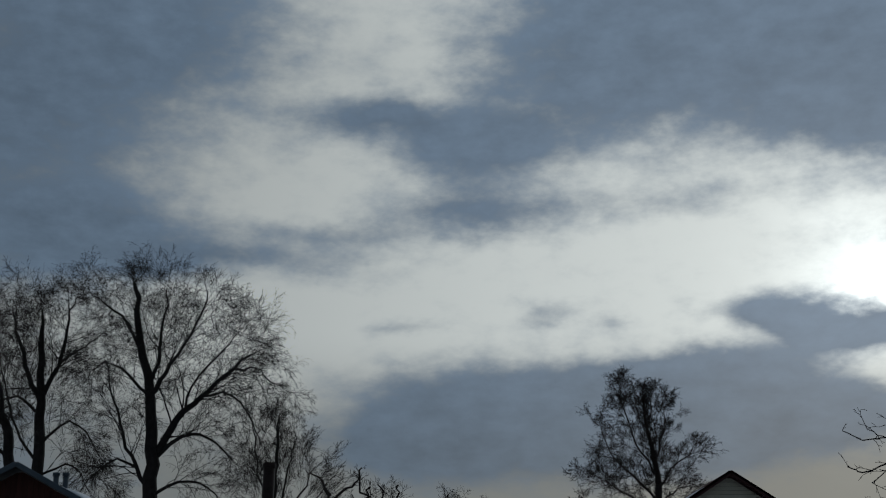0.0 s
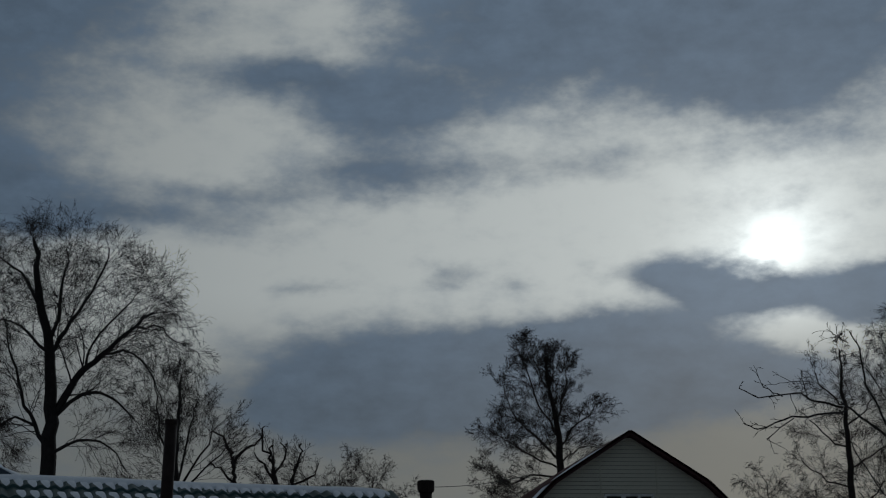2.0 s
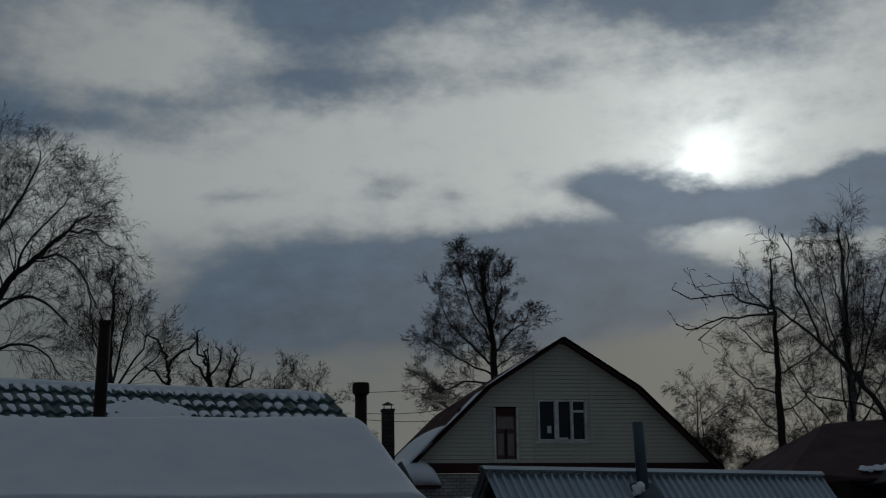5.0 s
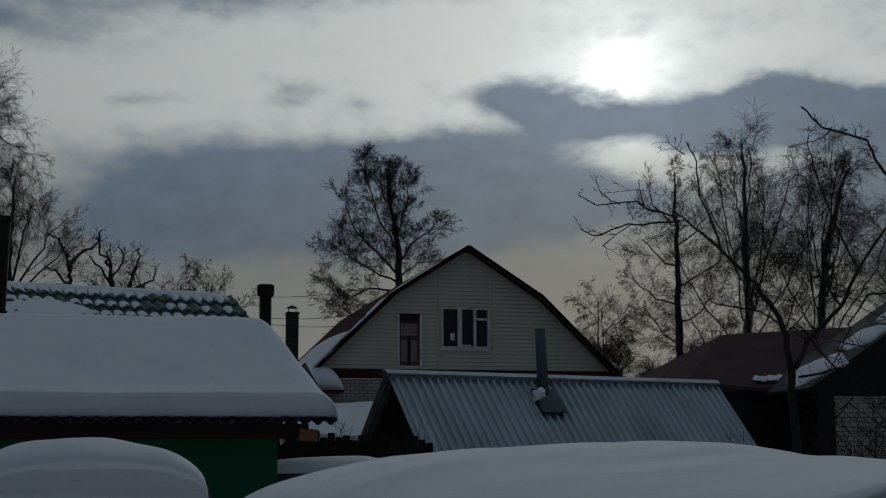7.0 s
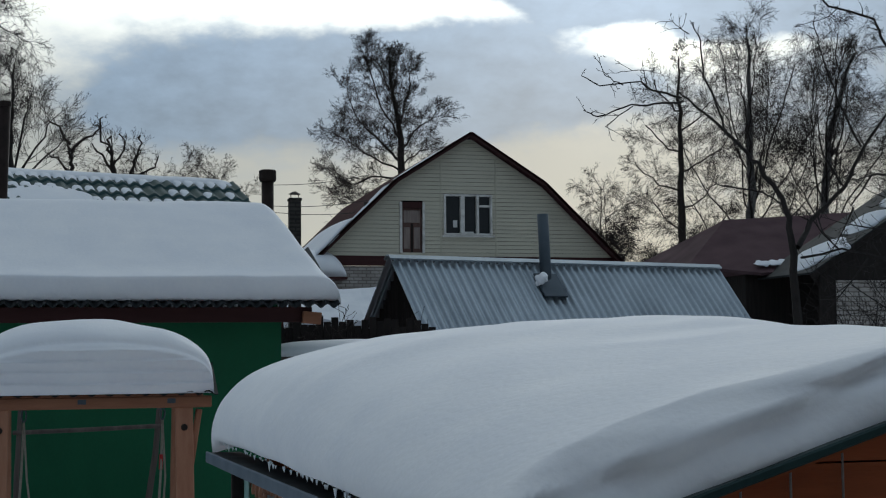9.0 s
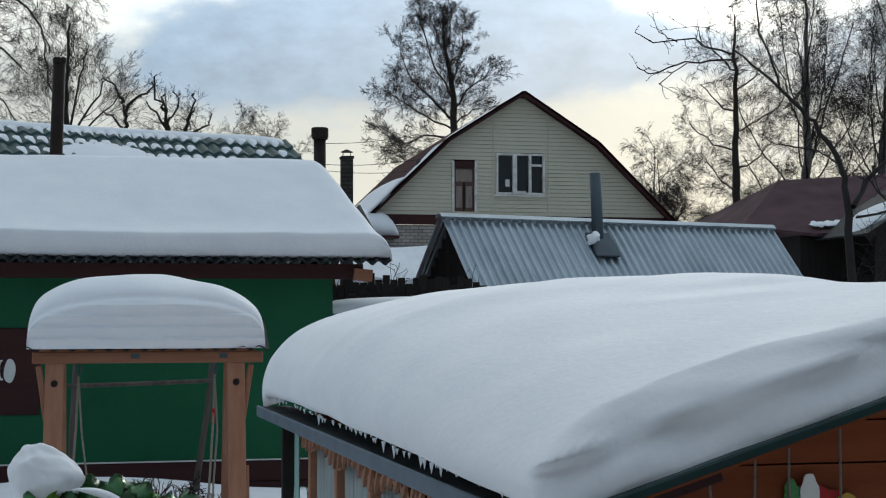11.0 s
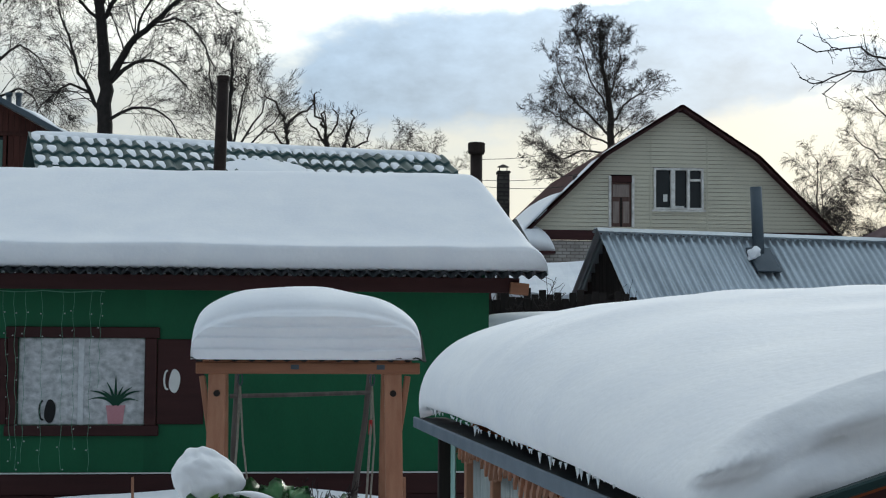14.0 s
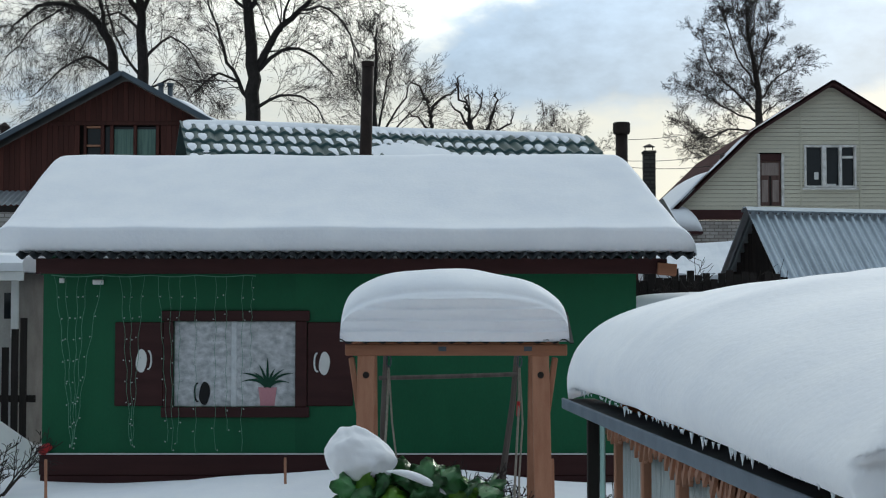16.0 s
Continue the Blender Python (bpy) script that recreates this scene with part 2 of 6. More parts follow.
ROOF_RED = material("red_brown_roof_sheet", (0.066, 0.026, 0.026), (0.042, 0.018, 0.018), rough=0.85, scale=1.5, fine=30, bump=0.08, gloss=0.05)
ROOF_DARK = material("dark_roofing", (0.016, 0.020, 0.022), (0.010, 0.012, 0.013), rough=0.6, scale=3, fine=40)
RUST = material("sooty_rusted_steel", (0.030, 0.020, 0.017), (0.014, 0.010, 0.009), rough=0.7, metal=0.3, scale=5, fine=40, bump=0.2)
CHIMNEY = material("sooty_brick", (0.085, 0.078, 0.070), (0.045, 0.042, 0.040), rough=0.9, scale=5, fine=40, bump=0.3, brick=(0.25, 0.075, (0.5, 0.5, 0.5)))
GLASS = material("dark_window_glass", (0.018, 0.021, 0.024), (0.012, 0.014, 0.016), rough=0.08, scale=2, bump=0.0, gloss=0.3)
WHITE = material("white_paint", (0.72, 0.72, 0.70), (0.60, 0.60, 0.58), rough=0.5, scale=3, fine=30, bump=0.08)
FRAME_OLD = material("peeling_white_paint", (0.78, 0.77, 0.74), (0.45, 0.43, 0.40), rough=0.7, scale=5, fine=40, bump=0.2)
DOOR_OLD = material("bare_door_board", (0.15, 0.09, 0.075), (0.075, 0.045, 0.04), rough=0.8, scale=4, stretch=(4, 4, 0.4), fine=40)
BARK = material("bark", (0.030, 0.026, 0.024), (0.018, 0.016, 0.015), rough=0.9, scale=6, fine=40, bump=0.3)
BARK_BROWN = material("brown_bark", (0.042, 0.033, 0.028), (0.024, 0.020, 0.018), rough=0.9, scale=6, fine=40, bump=0.3)
BIRCH = material("birch_bark", (0.16, 0.15, 0.14), (0.05, 0.046, 0.045), rough=0.85, scale=3, stretch=(2, 2, 0.6), fine=30, spread=0.3)
TWIG = material("twig_bark", (0.034, 0.026, 0.023), (0.022, 0.018, 0.017), rough=0.9, scale=6, fine=40, bump=0)
TWIG_DARK = material("dark_twig_bark", (0.026, 0.021, 0.019), (0.017, 0.014, 0.013), rough=0.9, scale=6, fine=40, bump=0)
CURTAIN = material("green_curtain", (0.16, 0.25, 0.21), (0.06, 0.11, 0.095), rough=0.8, scale=5, stretch=(6, 6, 0.25), fine=40, bump=0.1)
FROST = material("frosted_panel", (0.66, 0.67, 0.68), (0.27, 0.285, 0.295), rough=0.5, scale=11, stretch=(1, 1, 1.3), fine=130, bump=0.25, spread=0.5)
ROPE = material("rope", (0.30, 0.28, 0.24), (0.2, 0.18, 0.15), rough=0.9, scale=30, fine=90)
WIRE = material("clear_wire", (0.14, 0.32, 0.22), (0.10, 0.22, 0.16), rough=0.4, scale=30, bump=0)
BULB = material("clear_bulb", (0.55, 0.6, 0.58), (0.4, 0.45, 0.43), rough=0.2, scale=30, bump=0, gloss=0.5)
PINK = material("pink_sticker", (0.55, 0.27, 0.30), (0.48, 0.22, 0.25), rough=0.6, scale=5, bump=0)
LEAF_STICKER = material("green_sticker", (0.012, 0.06, 0.035), (0.008, 0.04, 0.024), rough=0.6, scale=8, bump=0)
BLACK = material("black_sticker", (0.012, 0.012, 0.014), (0.01, 0.01, 0.01), rough=0.5, scale=5, bump=0)
LEAF = material("plastic_leaf", (0.07, 0.25, 0.07), (0.03, 0.12, 0.04), rough=0.3, scale=9, fine=60, bump=0.3, per_object=0.35, gloss=0.5)
LEAF_LIGHT = material("light_plastic_leaf", (0.16, 0.38, 0.02), (0.10, 0.26, 0.02), rough=0.35, scale=9, fine=60, bump=0.3, gloss=0.5)
GRAPE = material("dark_plastic_grape", (0.035, 0.014, 0.022), (0.02, 0.008, 0.014), rough=0.25, scale=9, bump=0, gloss=0.5)
POLY = material("clear_film", (0.42, 0.48, 0.48), (0.28, 0.33, 0.33), rough=0.25, scale=5, stretch=(5, 5, 0.6), fine=30, bump=0.4, gloss=0.5)
MINT = material("mint_painted_panel", (0.33, 0.50, 0.46), (0.26, 0.42, 0.39), rough=0.5, scale=4, fine=30)
RED = material("red_plaque", (0.42, 0.030, 0.030), (0.30, 0.02, 0.02), rough=0.5, scale=6, bump=0.1)
YELLOW = material("yellow_plaque", (0.50, 0.33, 0.06), (0.4, 0.26, 0.05), rough=0.5, scale=6, bump=0.1)


# ---------------------------------------------------------------- building blocks
def part(name, bm, mat, parent=None, label="", smooth=False):
    me = bpy.data.meshes.new(name)
    bm.normal_update()
    bm.to_mesh(me)
    bm.free()
    me.materials.append(mat)
    if smooth:
        me.polygons.foreach_set("use_smooth", [True] * len(me.polygons))
    ob = new(name, me)
    ob.parent = parent
    return tagged(ob, label)


def thing(name, label, category, place=(0, 0, 0), turn=0.0, group=""):
    e = new(name)
    e.empty_display_size = 0.2
    e.matrix_basis = pose(*place, 0, 0, turn)
    return tagged(e, label, category, group)


def setting(ob):
    return tagged(ob, kind="structure")


def add_box(bm, x0, x1, y0, y1, z0, z1, bevel=0.0):
    g = bmesh.ops.create_cube(bm, size=1.0)["verts"]
    for v in g:
        v.co = Vector(((x0 + x1) / 2 + v.co.x * (x1 - x0), (y0 + y1) / 2 + v.co.y * (y1 - y0), (z0 + z1) / 2 + v.co.z * (z1 - z0)))
    if bevel:
        es = {e for v in g for e in v.link_edges}
        bmesh.ops.bevel(bm, geom=list(es), offset=bevel, segments=1, affect="EDGES")
    return bm


def box(x0, x1, y0, y1, z0, z1, bevel=0.008):
    return add_box(bmesh.new(), x0, x1, y0, y1, z0, z1, bevel)


def add_beam(bm, a, b, w, h, side=(0, 1, 0), bevel=0.0):
    """A square timber from a to b; h is measured along side."""
    a, b, side = Vector(a), Vector(b), Vector(side)
    d = (b - a).normalized()
    s = (side - d * side.dot(d)).normalized()
    o = d.cross(s)
    vs = [bm.verts.new(p + o * (w / 2 * i) + s * (h / 2 * j)) for p in (a, b) for i, j in ((-1, -1), (1, -1), (1, 1), (-1, 1))]
    fs = [bm.faces.new([vs[i] for i in q]) for q in ((3, 2, 1, 0), (4, 5, 6, 7), (0, 1, 5, 4), (1, 2, 6, 5), (2, 3, 7, 6), (3, 0, 4, 7))]
    if bevel:
        bmesh.ops.bevel(bm, geom=list({e for f in fs for e in f.edges}), offset=bevel, segments=1, affect="EDGES")
    return bm


def beam(a, b, w, h, side=(0, 1, 0), bevel=0.006):
    return add_beam(bmesh.new(), a, b, w, h, side, bevel)


def add_tube(bm, pts, radii, n=6, caps=True):
    pts = [Vector(p) for p in pts]
    if isinstance(radii, (int, float)):
        radii = [radii] * len(pts)
    rings = []
    for i, p in enumerate(pts):
        d = (pts[min(i + 1, len(pts) - 1)] - pts[max(i - 1, 0)]).normalized()
        u = d.orthogonal().normalized() if i == 0 else (u - d * u.dot(d)).normalized()
        w = d.cross(u)
        rings.append([bm.verts.new(p + (u * math.cos(6.28319 * k / n) + w * math.sin(6.28319 * k / n)) * radii[i]) for k in range(n)])
    for r, s in zip(rings, rings[1:]):
        for k in range(n):
            bm.faces.new((r[k], r[(k + 1) % n], s[(k + 1) % n], s[k]))
    if caps:
        bm.faces.new(rings[0][::-1])
        bm.faces.new(rings[-1])
    return bm


def tube(pts, radii, n=8):
    return add_tube(bmesh.new(), pts, radii, n)


def prism(outline, y0, y1):
    """A slab with an (x, z) outline between two y."""
    bm = bmesh.new()
    a = [bm.verts.new((x, y0, z)) for x, z in outline]
    b = [bm.verts.new((x, y1, z)) for x, z in outline]
    bm.faces.new(a)
    bm.faces.new(b[::-1])
    n = len(a)
    for i in range(n):
        bm.faces.new((a[i], b[i], b[(i + 1) % n], a[(i + 1) % n]))
    bmesh.ops.recalc_face_normals(bm, faces=bm.faces)
    return bm


def loft(sections, closed_ends=True):
    """A skin over rings of points, each ring closed."""
    bm = bmesh.new()
    rings = [[bm.verts.new(p) for p in s] for s in sections]
    n = len(rings[0])
    for r, s in zip(rings, rings[1:]):
        for k in range(n):
            bm.faces.new((r[k], r[(k + 1) % n], s[(k + 1) % n], s[k]))
    if closed_ends:
        bm.faces.new(rings[0][::-1])
        bm.faces.new(rings[-1])
    bmesh.ops.recalc_face_normals(bm, faces=bm.faces)
    return bm


def wobble(p, scale, amount, seed=0.0):
    q = Vector(p) * scale + Vector((seed, seed * 1.7, seed * 0.3))
    return noise.noise(q) * amount


def smooth_profile(pts, n):
    """n points along a soft curve through the given (a, b) points."""
    out = []
    m = len(pts)
    for i in range(n):
        t = i / (n - 1) * (m - 1)
        k = min(int(t), m - 2)
        f = t - k
        p0, p1, p2, p3 = (Vector(pts[max(k - 1, 0)]), Vector(pts[k]), Vector(pts[k + 1]), Vector(pts[min(k + 2, m - 1)]))
        out.append(0.5 * (2 * p1 + (p2 - p0) * f + (2 * p0 - 5 * p1 + 4 * p2 - p3) * f * f + (3 * p1 - p0 - 3 * p2 + p3) * f ** 3))
    return out


def snow_on_roof(top, under, u0, u1, round0, round1, to_world, steps=90, across=48, seed=1.0, amount=0.05, layers=0.0):
    """Snow lying along a roof: an upper profile over a lower one, both (a, z), swept from u0 to u1 and rounded at both ends."""
    hi = smooth_profile(top, across)
    lo_a = [p[0] for p in under]
    lo_z = [p[1] for p in under]
    secs = []
    for i in range(steps + 1):
        s = 0.5 - 0.5 * math.cos(math.pi * i / steps)
        u = u0 + (u1 - u0) * s
        e = 1.0
        if u - u0 < round0:
            e = min(e, max(0.0, 1 - max(0.0, 1 - (u - u0) / round0) ** 2.6) ** 0.42)
        if u1 - u < round1:
            e = min(e, max(0.0, 1 - max(0.0, 1 - (u1 - u) / round1) ** 2.6) ** 0.42)
        ring = []
        amid = (hi[0].x + hi[-1].x) / 2
        for k, p in enumerate(hi):
            base = float(np.interp(p.x, lo_a, lo_z))
            inner = max(0.0, math.sin(math.pi * k / (across - 1))) ** 0.5
            z = base + (p.y - base) * e
            d = wobble((u, p.x, p.y), 0.7, amount * 1.6, seed) + wobble((u, p.x, p.y), 2.3, amount * 0.55, seed + 5)
            a = amid + (p.x - amid) * (0.985 + 0.015 * e) + wobble((u, p.y * 3, 0), 1.4, amount * 0.8, seed + 9) * (1 - inner * 0.6)
            a += layers * math.sin((p.y + wobble((u, 0, 0), 0.9, 0.05, seed)) * 46) * (1 - inner)
            ring.append(to_world(u, a, z + d * inner * e))
        for j in range(10):
            f = (j + 1) / 11
            a = hi[-1].x + (hi[0].x - hi[-1].x) * f
            ring.append(to_world(u, a, float(np.interp(a, lo_a, lo_z)) + 0.004))
        secs.append(ring)
    return loft(secs, closed_ends=False)


def corrugated(length, run, pitch, depth, rise, n_run=2, per=6, shape=1.0):
    """A wavy sheet: length along x, run along y with a rise; returns a bmesh of 1 cm thickness."""
    bm = bmesh.new()
    cols = int(length / pitch * per)

    def wave(i, cols):
        c = math.cos(6.28319 * length * i / cols / pitch)
        return math.copysign(abs(c) ** shape, c)

    grids = []
    for off in (0.0, -0.008):
        grids.append([[bm.verts.new((length * i / cols, run * j / n_run, rise * j / n_run + off + depth * 0.5 * wave(i, cols)))
                       for j in range(n_run + 1)] for i in range(cols + 1)])
    for g, flip in zip(grids, (False, True)):
        for i in range(cols):
            for j in range(n_run):
                q = (g[i][j], g[i + 1][j], g[i + 1][j + 1], g[i][j + 1])
                bm.faces.new(q[::-1] if flip else q)
    t, b = grids
    for i in range(cols):
        bm.faces.new((b[i][0], b[i + 1][0], t[i + 1][0], t[i][0]))
        bm.faces.new((t[i][-1], t[i + 1][-1], b[i + 1][-1], b[i][-1]))
    for j in range(n_run):
        bm.faces.new((t[0][j], t[0][j + 1], b[0][j + 1], b[0][j]))
        bm.faces.new((b[-1][j], b[-1][j + 1], t[-1][j + 1], t[-1][j]))
    return bm


# ---------------------------------------------------------------- ground
def ground_height(x, y):
    z = 0.20 + 0.47 * math.exp(-((x + 0.8) / 3.2) ** 2 - ((y - 15.0) / 1.5) ** 2)
    z += 1.05 * math.exp(-((x + 6.35) / 0.85) ** 2 - ((y - 18.2) / 1.6) ** 2)
    z += 0.22 * max(0.0, noise.noise(Vector((x * 2.1, y * 2.1, 3.0)))) * math.exp(-((x + 6.0) / 1.0) ** 2 - ((y - 17.5) / 2.0) ** 2)
    z += wobble((x, y, 0), 0.25, 0.10, 2) + wobble((x, y, 0), 0.9, 0.05, 4)
    r = math.hypot(x, y - 20)
    return z + (0.5 * max(0.0, r - 60) / 100 if r < 400 else 1.7)


def build_ground():
    bm = bmesh.new()
    n = 170
    ax = [math.sinh(7.5 * (2 * i / n - 1)) / math.sinh(7.5) * 2500 for i in range(n + 1)]
    vs = [[bm.verts.new((x, y + 14, ground_height(x, y + 14))) for y in ax] for x in ax]
    for i in range(n):
        for j in range(n):
            bm.faces.new((vs[i][j], vs[i + 1][j], vs[i + 1][j + 1], vs[i][j + 1]))
    setting(part("ground", bm, SNOW, None, "deep uneven snow covering the whole ground", smooth=True))


build_ground()


# ---------------------------------------------------------------- green shed
def flat(u, a, z):
    return (u, a, z)


def build_green_shed():
    shed = thing("garden_shed", "dark green painted garden shed with dark brown trim", "shed")
    x0, x1, y0, y1 = -4.80, 2.32, 17.0, 20.2
    wx0, wx1, wz0, wz1 = -3.23, -1.77, 1.17, 2.19
    for a, b, c, d in ((x0, wx0, 0.62, 2.86), (wx1, x1, 0.62, 2.86), (wx0, wx1, 0.62, wz0), (wx0, wx1, wz1, 2.86)):
        part("wall_panel", box(a, b, y0, y0 + 0.1, c, d, 0), GREEN, shed)
    part("side_wall", box(x0, x0 + 0.1, y0 + 0.1, y1, 0.1, 2.75), GREEN, shed)
    part("side_wall", box(x1 - 0.1, x1, y0 + 0.1, y1, 0.1, 2.75), GREEN, shed)
    part("back_wall", box(x0 + 0.1, x1 - 0.1, y1 - 0.1, y1, 0.1, 2.75), GREEN, shed)
    part("floor_slab", box(x0 + 0.1, x1 - 0.1, y0 + 0.1, y1 - 0.1, 0.1, 0.3), DARK_WOOD, shed)
    for sx in (x0 + 0.02, x1 - 0.02):
        part("gable", prism([(0, 2.75), (3.2, 2.75), (1.6, 3.62)], 0, 0.06), GREEN, shed).matrix_basis = Matrix.Translation((sx + (0.03 if sx > 0 else 0), y0, 0)) @ pose(0, 0, 0, 0, 0, 90)
    part("plinth_board", box(x0 - 0.02, x1 + 0.02, y0 - 0.035, y0 + 0.05, 0.36, 0.60), BROWN, shed, "dark brown board along the foot of the wall")
    part("plinth_board", box(x0 - 0.01, x1 + 0.01, y0 - 0.02, y0 + 0.05, 0.02, 0.358), BROWN, shed)
    part("drip_strip", box(x0, x1, y0 - 0.05, y0 - 0.002, 0.604, 0.618, 0.002), WHITE, shed, "thin pale drip strip")
    part("fascia", box(-4.76, 2.62, 16.52, 16.58, 2.75, 2.93), BROWN, shed, "dark brown fascia under the eave")
    part("soffit", box(-4.76, 2.62, 16.582, 16.998, 2.80, 2.84), BROWN, shed)
    part("rafter_end", beam((2.50, 16.50, 2.81), (2.72, 16.50, 2.79), 0.14, 0.10), LARCH_H, shed, "bare timber end under the eave")
    # window with a frosted panel, wide casing and side boards
    win = part("window", box(wx0, wx1, y0 + 0.03, y0 + 0.05, wz0, wz1), FROST, shed, "window covered by a grey frosted panel")
    part("mullion", box(-2.545, -2.475, y0 + 0.022, y0 + 0.03, wz0, wz1), FROST_PALE, win, "pale strip behind the frosted panel")
    for a, b, c, d in ((-3.37, -1.60, wz1 + 0.002, 2.32), (-3.37, -1.60, 1.045, wz0 - 0.002), (-3.345, wx0 - 0.002, wz0, wz1), (wx1 + 0.002, -1.63, wz0, wz1)):
        part("casing", box(a, b, y0 - 0.05, y0 + 0.03, c, d), BROWN, win)
    for a, b in ((-3.93, -3.35), (-1.625, -1.08)):
        part("side_board", box(a, b, y0 - 0.03, y0 - 0.002, 1.18, 2.18), BROWN, shed, "dark brown board beside the window")
    # corrugated roof sheets on both slopes
    for name, m in (("roof_sheet", Matrix.Translation((-4.90, 16.20, 2.935))), ("roof_sheet", Matrix.Translation((2.90, 21.0, 2.935)) @ pose(0, 0, 0, 0, 0, 180))):
        part(name, corrugated(7.8, 2.4, 0.15, 0.05, 0.84), ROOF_DARK, shed, "dark corrugated roof sheet").matrix_basis = m
    return shed


def build_shed_snow():
    top = [(16.40, 2.99), (16.34, 3.01), (16.31, 3.07), (16.285, 3.13), (16.26, 3.19), (16.235, 3.25), (16.24, 3.28), (16.30, 3.302), (16.5, 3.365), (16.75, 3.475), (17.4, 3.82), (18.1, 4.185), (18.6, 4.38), (19.1, 4.33), (19.8, 3.95), (20.6, 3.5), (20.95, 3.25), (20.9, 2.98)]
    under = [(16.2, 2.93), (18.6, 3.78), (21.0, 2.93)]
    def to_world(u, a, z):
        up = max(0.0, 1 - abs(a - 18.6) / 2.3)
        return (u - 0.42 * up * max(0.0, (u + 1.0) / 3.9) ** 3, a, z)

    bm = snow_on_roof(top, under, -5.22, 2.92, 0.28, 0.40, to_world, steps=150, across=90, seed=2.2, amount=0.022)
    tagged(part("roof_snow", bm, SNOW, None, "thick smooth snow lying on the shed roof", smooth=True), category="snow")


# ---------------------------------------------------------------- garden swing
def build_swing():
    sw = thing("garden_swing", "new timber garden swing frame with a small corrugated canopy", "swing", (0.09, 12.9, 0))
    for s in (-1, 1):
        x = s * 0.765
        part("leg", beam((x, -0.42, 1.92), (x * 1.02, -0.72, 0.1), 0.15, 0.06, (0, 1, 0)), LARCH, sw)
        part("leg", beam((x, 0.30, 1.92), (x * 1.0, 0.72, 0.1), 0.12, 0.06, (0, 1, 0)), LARCH, sw)
        bolt = bmesh.new()
        bmesh.ops.create_cone(bolt, cap_ends=True, segments=14, radius1=0.034, radius2=0.026, depth=0.03, matrix=pose(0, 0, 0, 90, 0, 0))
        part("bolt", bolt, DARK_WOOD, sw, "dark round bolt head", smooth=False).matrix_basis = Matrix.Translation((x, -0.475, 1.75))
        part("brace", beam((s * 0.90, -0.36, 1.90), (s * 0.83, -0.36, 1.42), 0.05, 0.09, (0, 1, 0)), LARCH, sw)
    part("front_rail", box(-0.95, 1.00, -0.47, -0.42, 1.92, 2.02), LARCH_H, sw)
    part("rear_rail", box(-0.95, 1.00, 0.42, 0.47, 1.92, 2.02), LARCH_H, sw)
    part("top_beam", box(-0.93, 0.98, -0.05, 0.05, 2.06, 2.20), LARCH_H, sw)
    for x in (-0.86, 0.0, 0.90):
        part("rafter", beam((x, -0.46, 2.03), (x, 0.0, 2.22), 0.05, 0.06, (0, 0, 1)), LARCH_H, sw)
        part("rafter", beam((x, 0.46, 2.03), (x, 0.0, 2.22), 0.05, 0.06, (0, 0, 1)), LARCH_H, sw)
    for m in (Matrix.Translation((-0.99, -0.54, 2.05)), Matrix.Translation((1.05, 0.54, 2.05)) @ pose(0, 0, 0, 0, 0, 180)):
        part("canopy_sheet", corrugated(2.04, 0.54, 0.15, 0.035, 0.24), ROOF_DARK, sw, "dark green corrugated canopy sheet").matrix_basis = m
    for x in (-0.18 + 0.05, 0.62):
        part("bracket", box(x, x + 0.07, -0.475, -0.471, 1.96, 2.0, 0.0), ZINC_DARK, sw, "small steel bracket")
    for x in (-0.58, 0.60):
        hook = []
        for i in range(13):
            hook.append((x + 0.02 * math.sin(i / 12 * 6.28), -0.1, 1.86 + 0.055 * math.cos(i / 12 * 6.28)))
        part("hook", tube(hook, 0.007, 6), ZINC_DARK, sw, "steel carabiner")
        part("rope", tube([(x, -0.1, 1.80), (x - 0.015, -0.15, 1.35), (x - 0.05, -0.2, 0.75), (x - 0.06, -0.2, 0.45)], 0.011, 6), ROPE, sw, "hanging swing rope")
        part("rope", tube([(x, -0.1, 1.80), (x + 0.03, -0.05, 1.3), (x + (0.09 if x < 0 else 0.0), 0.0, 0.8), (x + 0.1 * (x < 0), 0.0, 0.45)], 0.009, 6), ROPE, sw)
    part("rope_knot", tube([(0.59, -0.13, 1.50), (0.585, -0.135, 1.37)], 0.017, 7), RED, sw, "red tape round the rope")
    # grey poles leaning behind the frame
    poles = thing("clothes_pole", "weathered grey poles with a crossbar behind the swing", "pole", (0, 14.6, 0))
    part("pole", tube([(-0.58, 0, 2.1), (-0.62, 0, 1.2), (-0.63, 0, 0.2)], [0.022, 0.026, 0.03]), OLD_WOOD, poles)
    part("pole", tube([(0.78, 0, 2.1), (0.72, 0, 1.4), (0.62, 0, 0.7), (0.58, 0, 0.2)], [0.028, 0.03, 0.034, 0.036]), OLD_WOOD, poles)
    part("crossbar", tube([(-0.66, -0.03, 1.625), (0.0, -0.03, 1.64), (0.78, -0.03, 1.665)], 0.022), OLD_WOOD, poles)


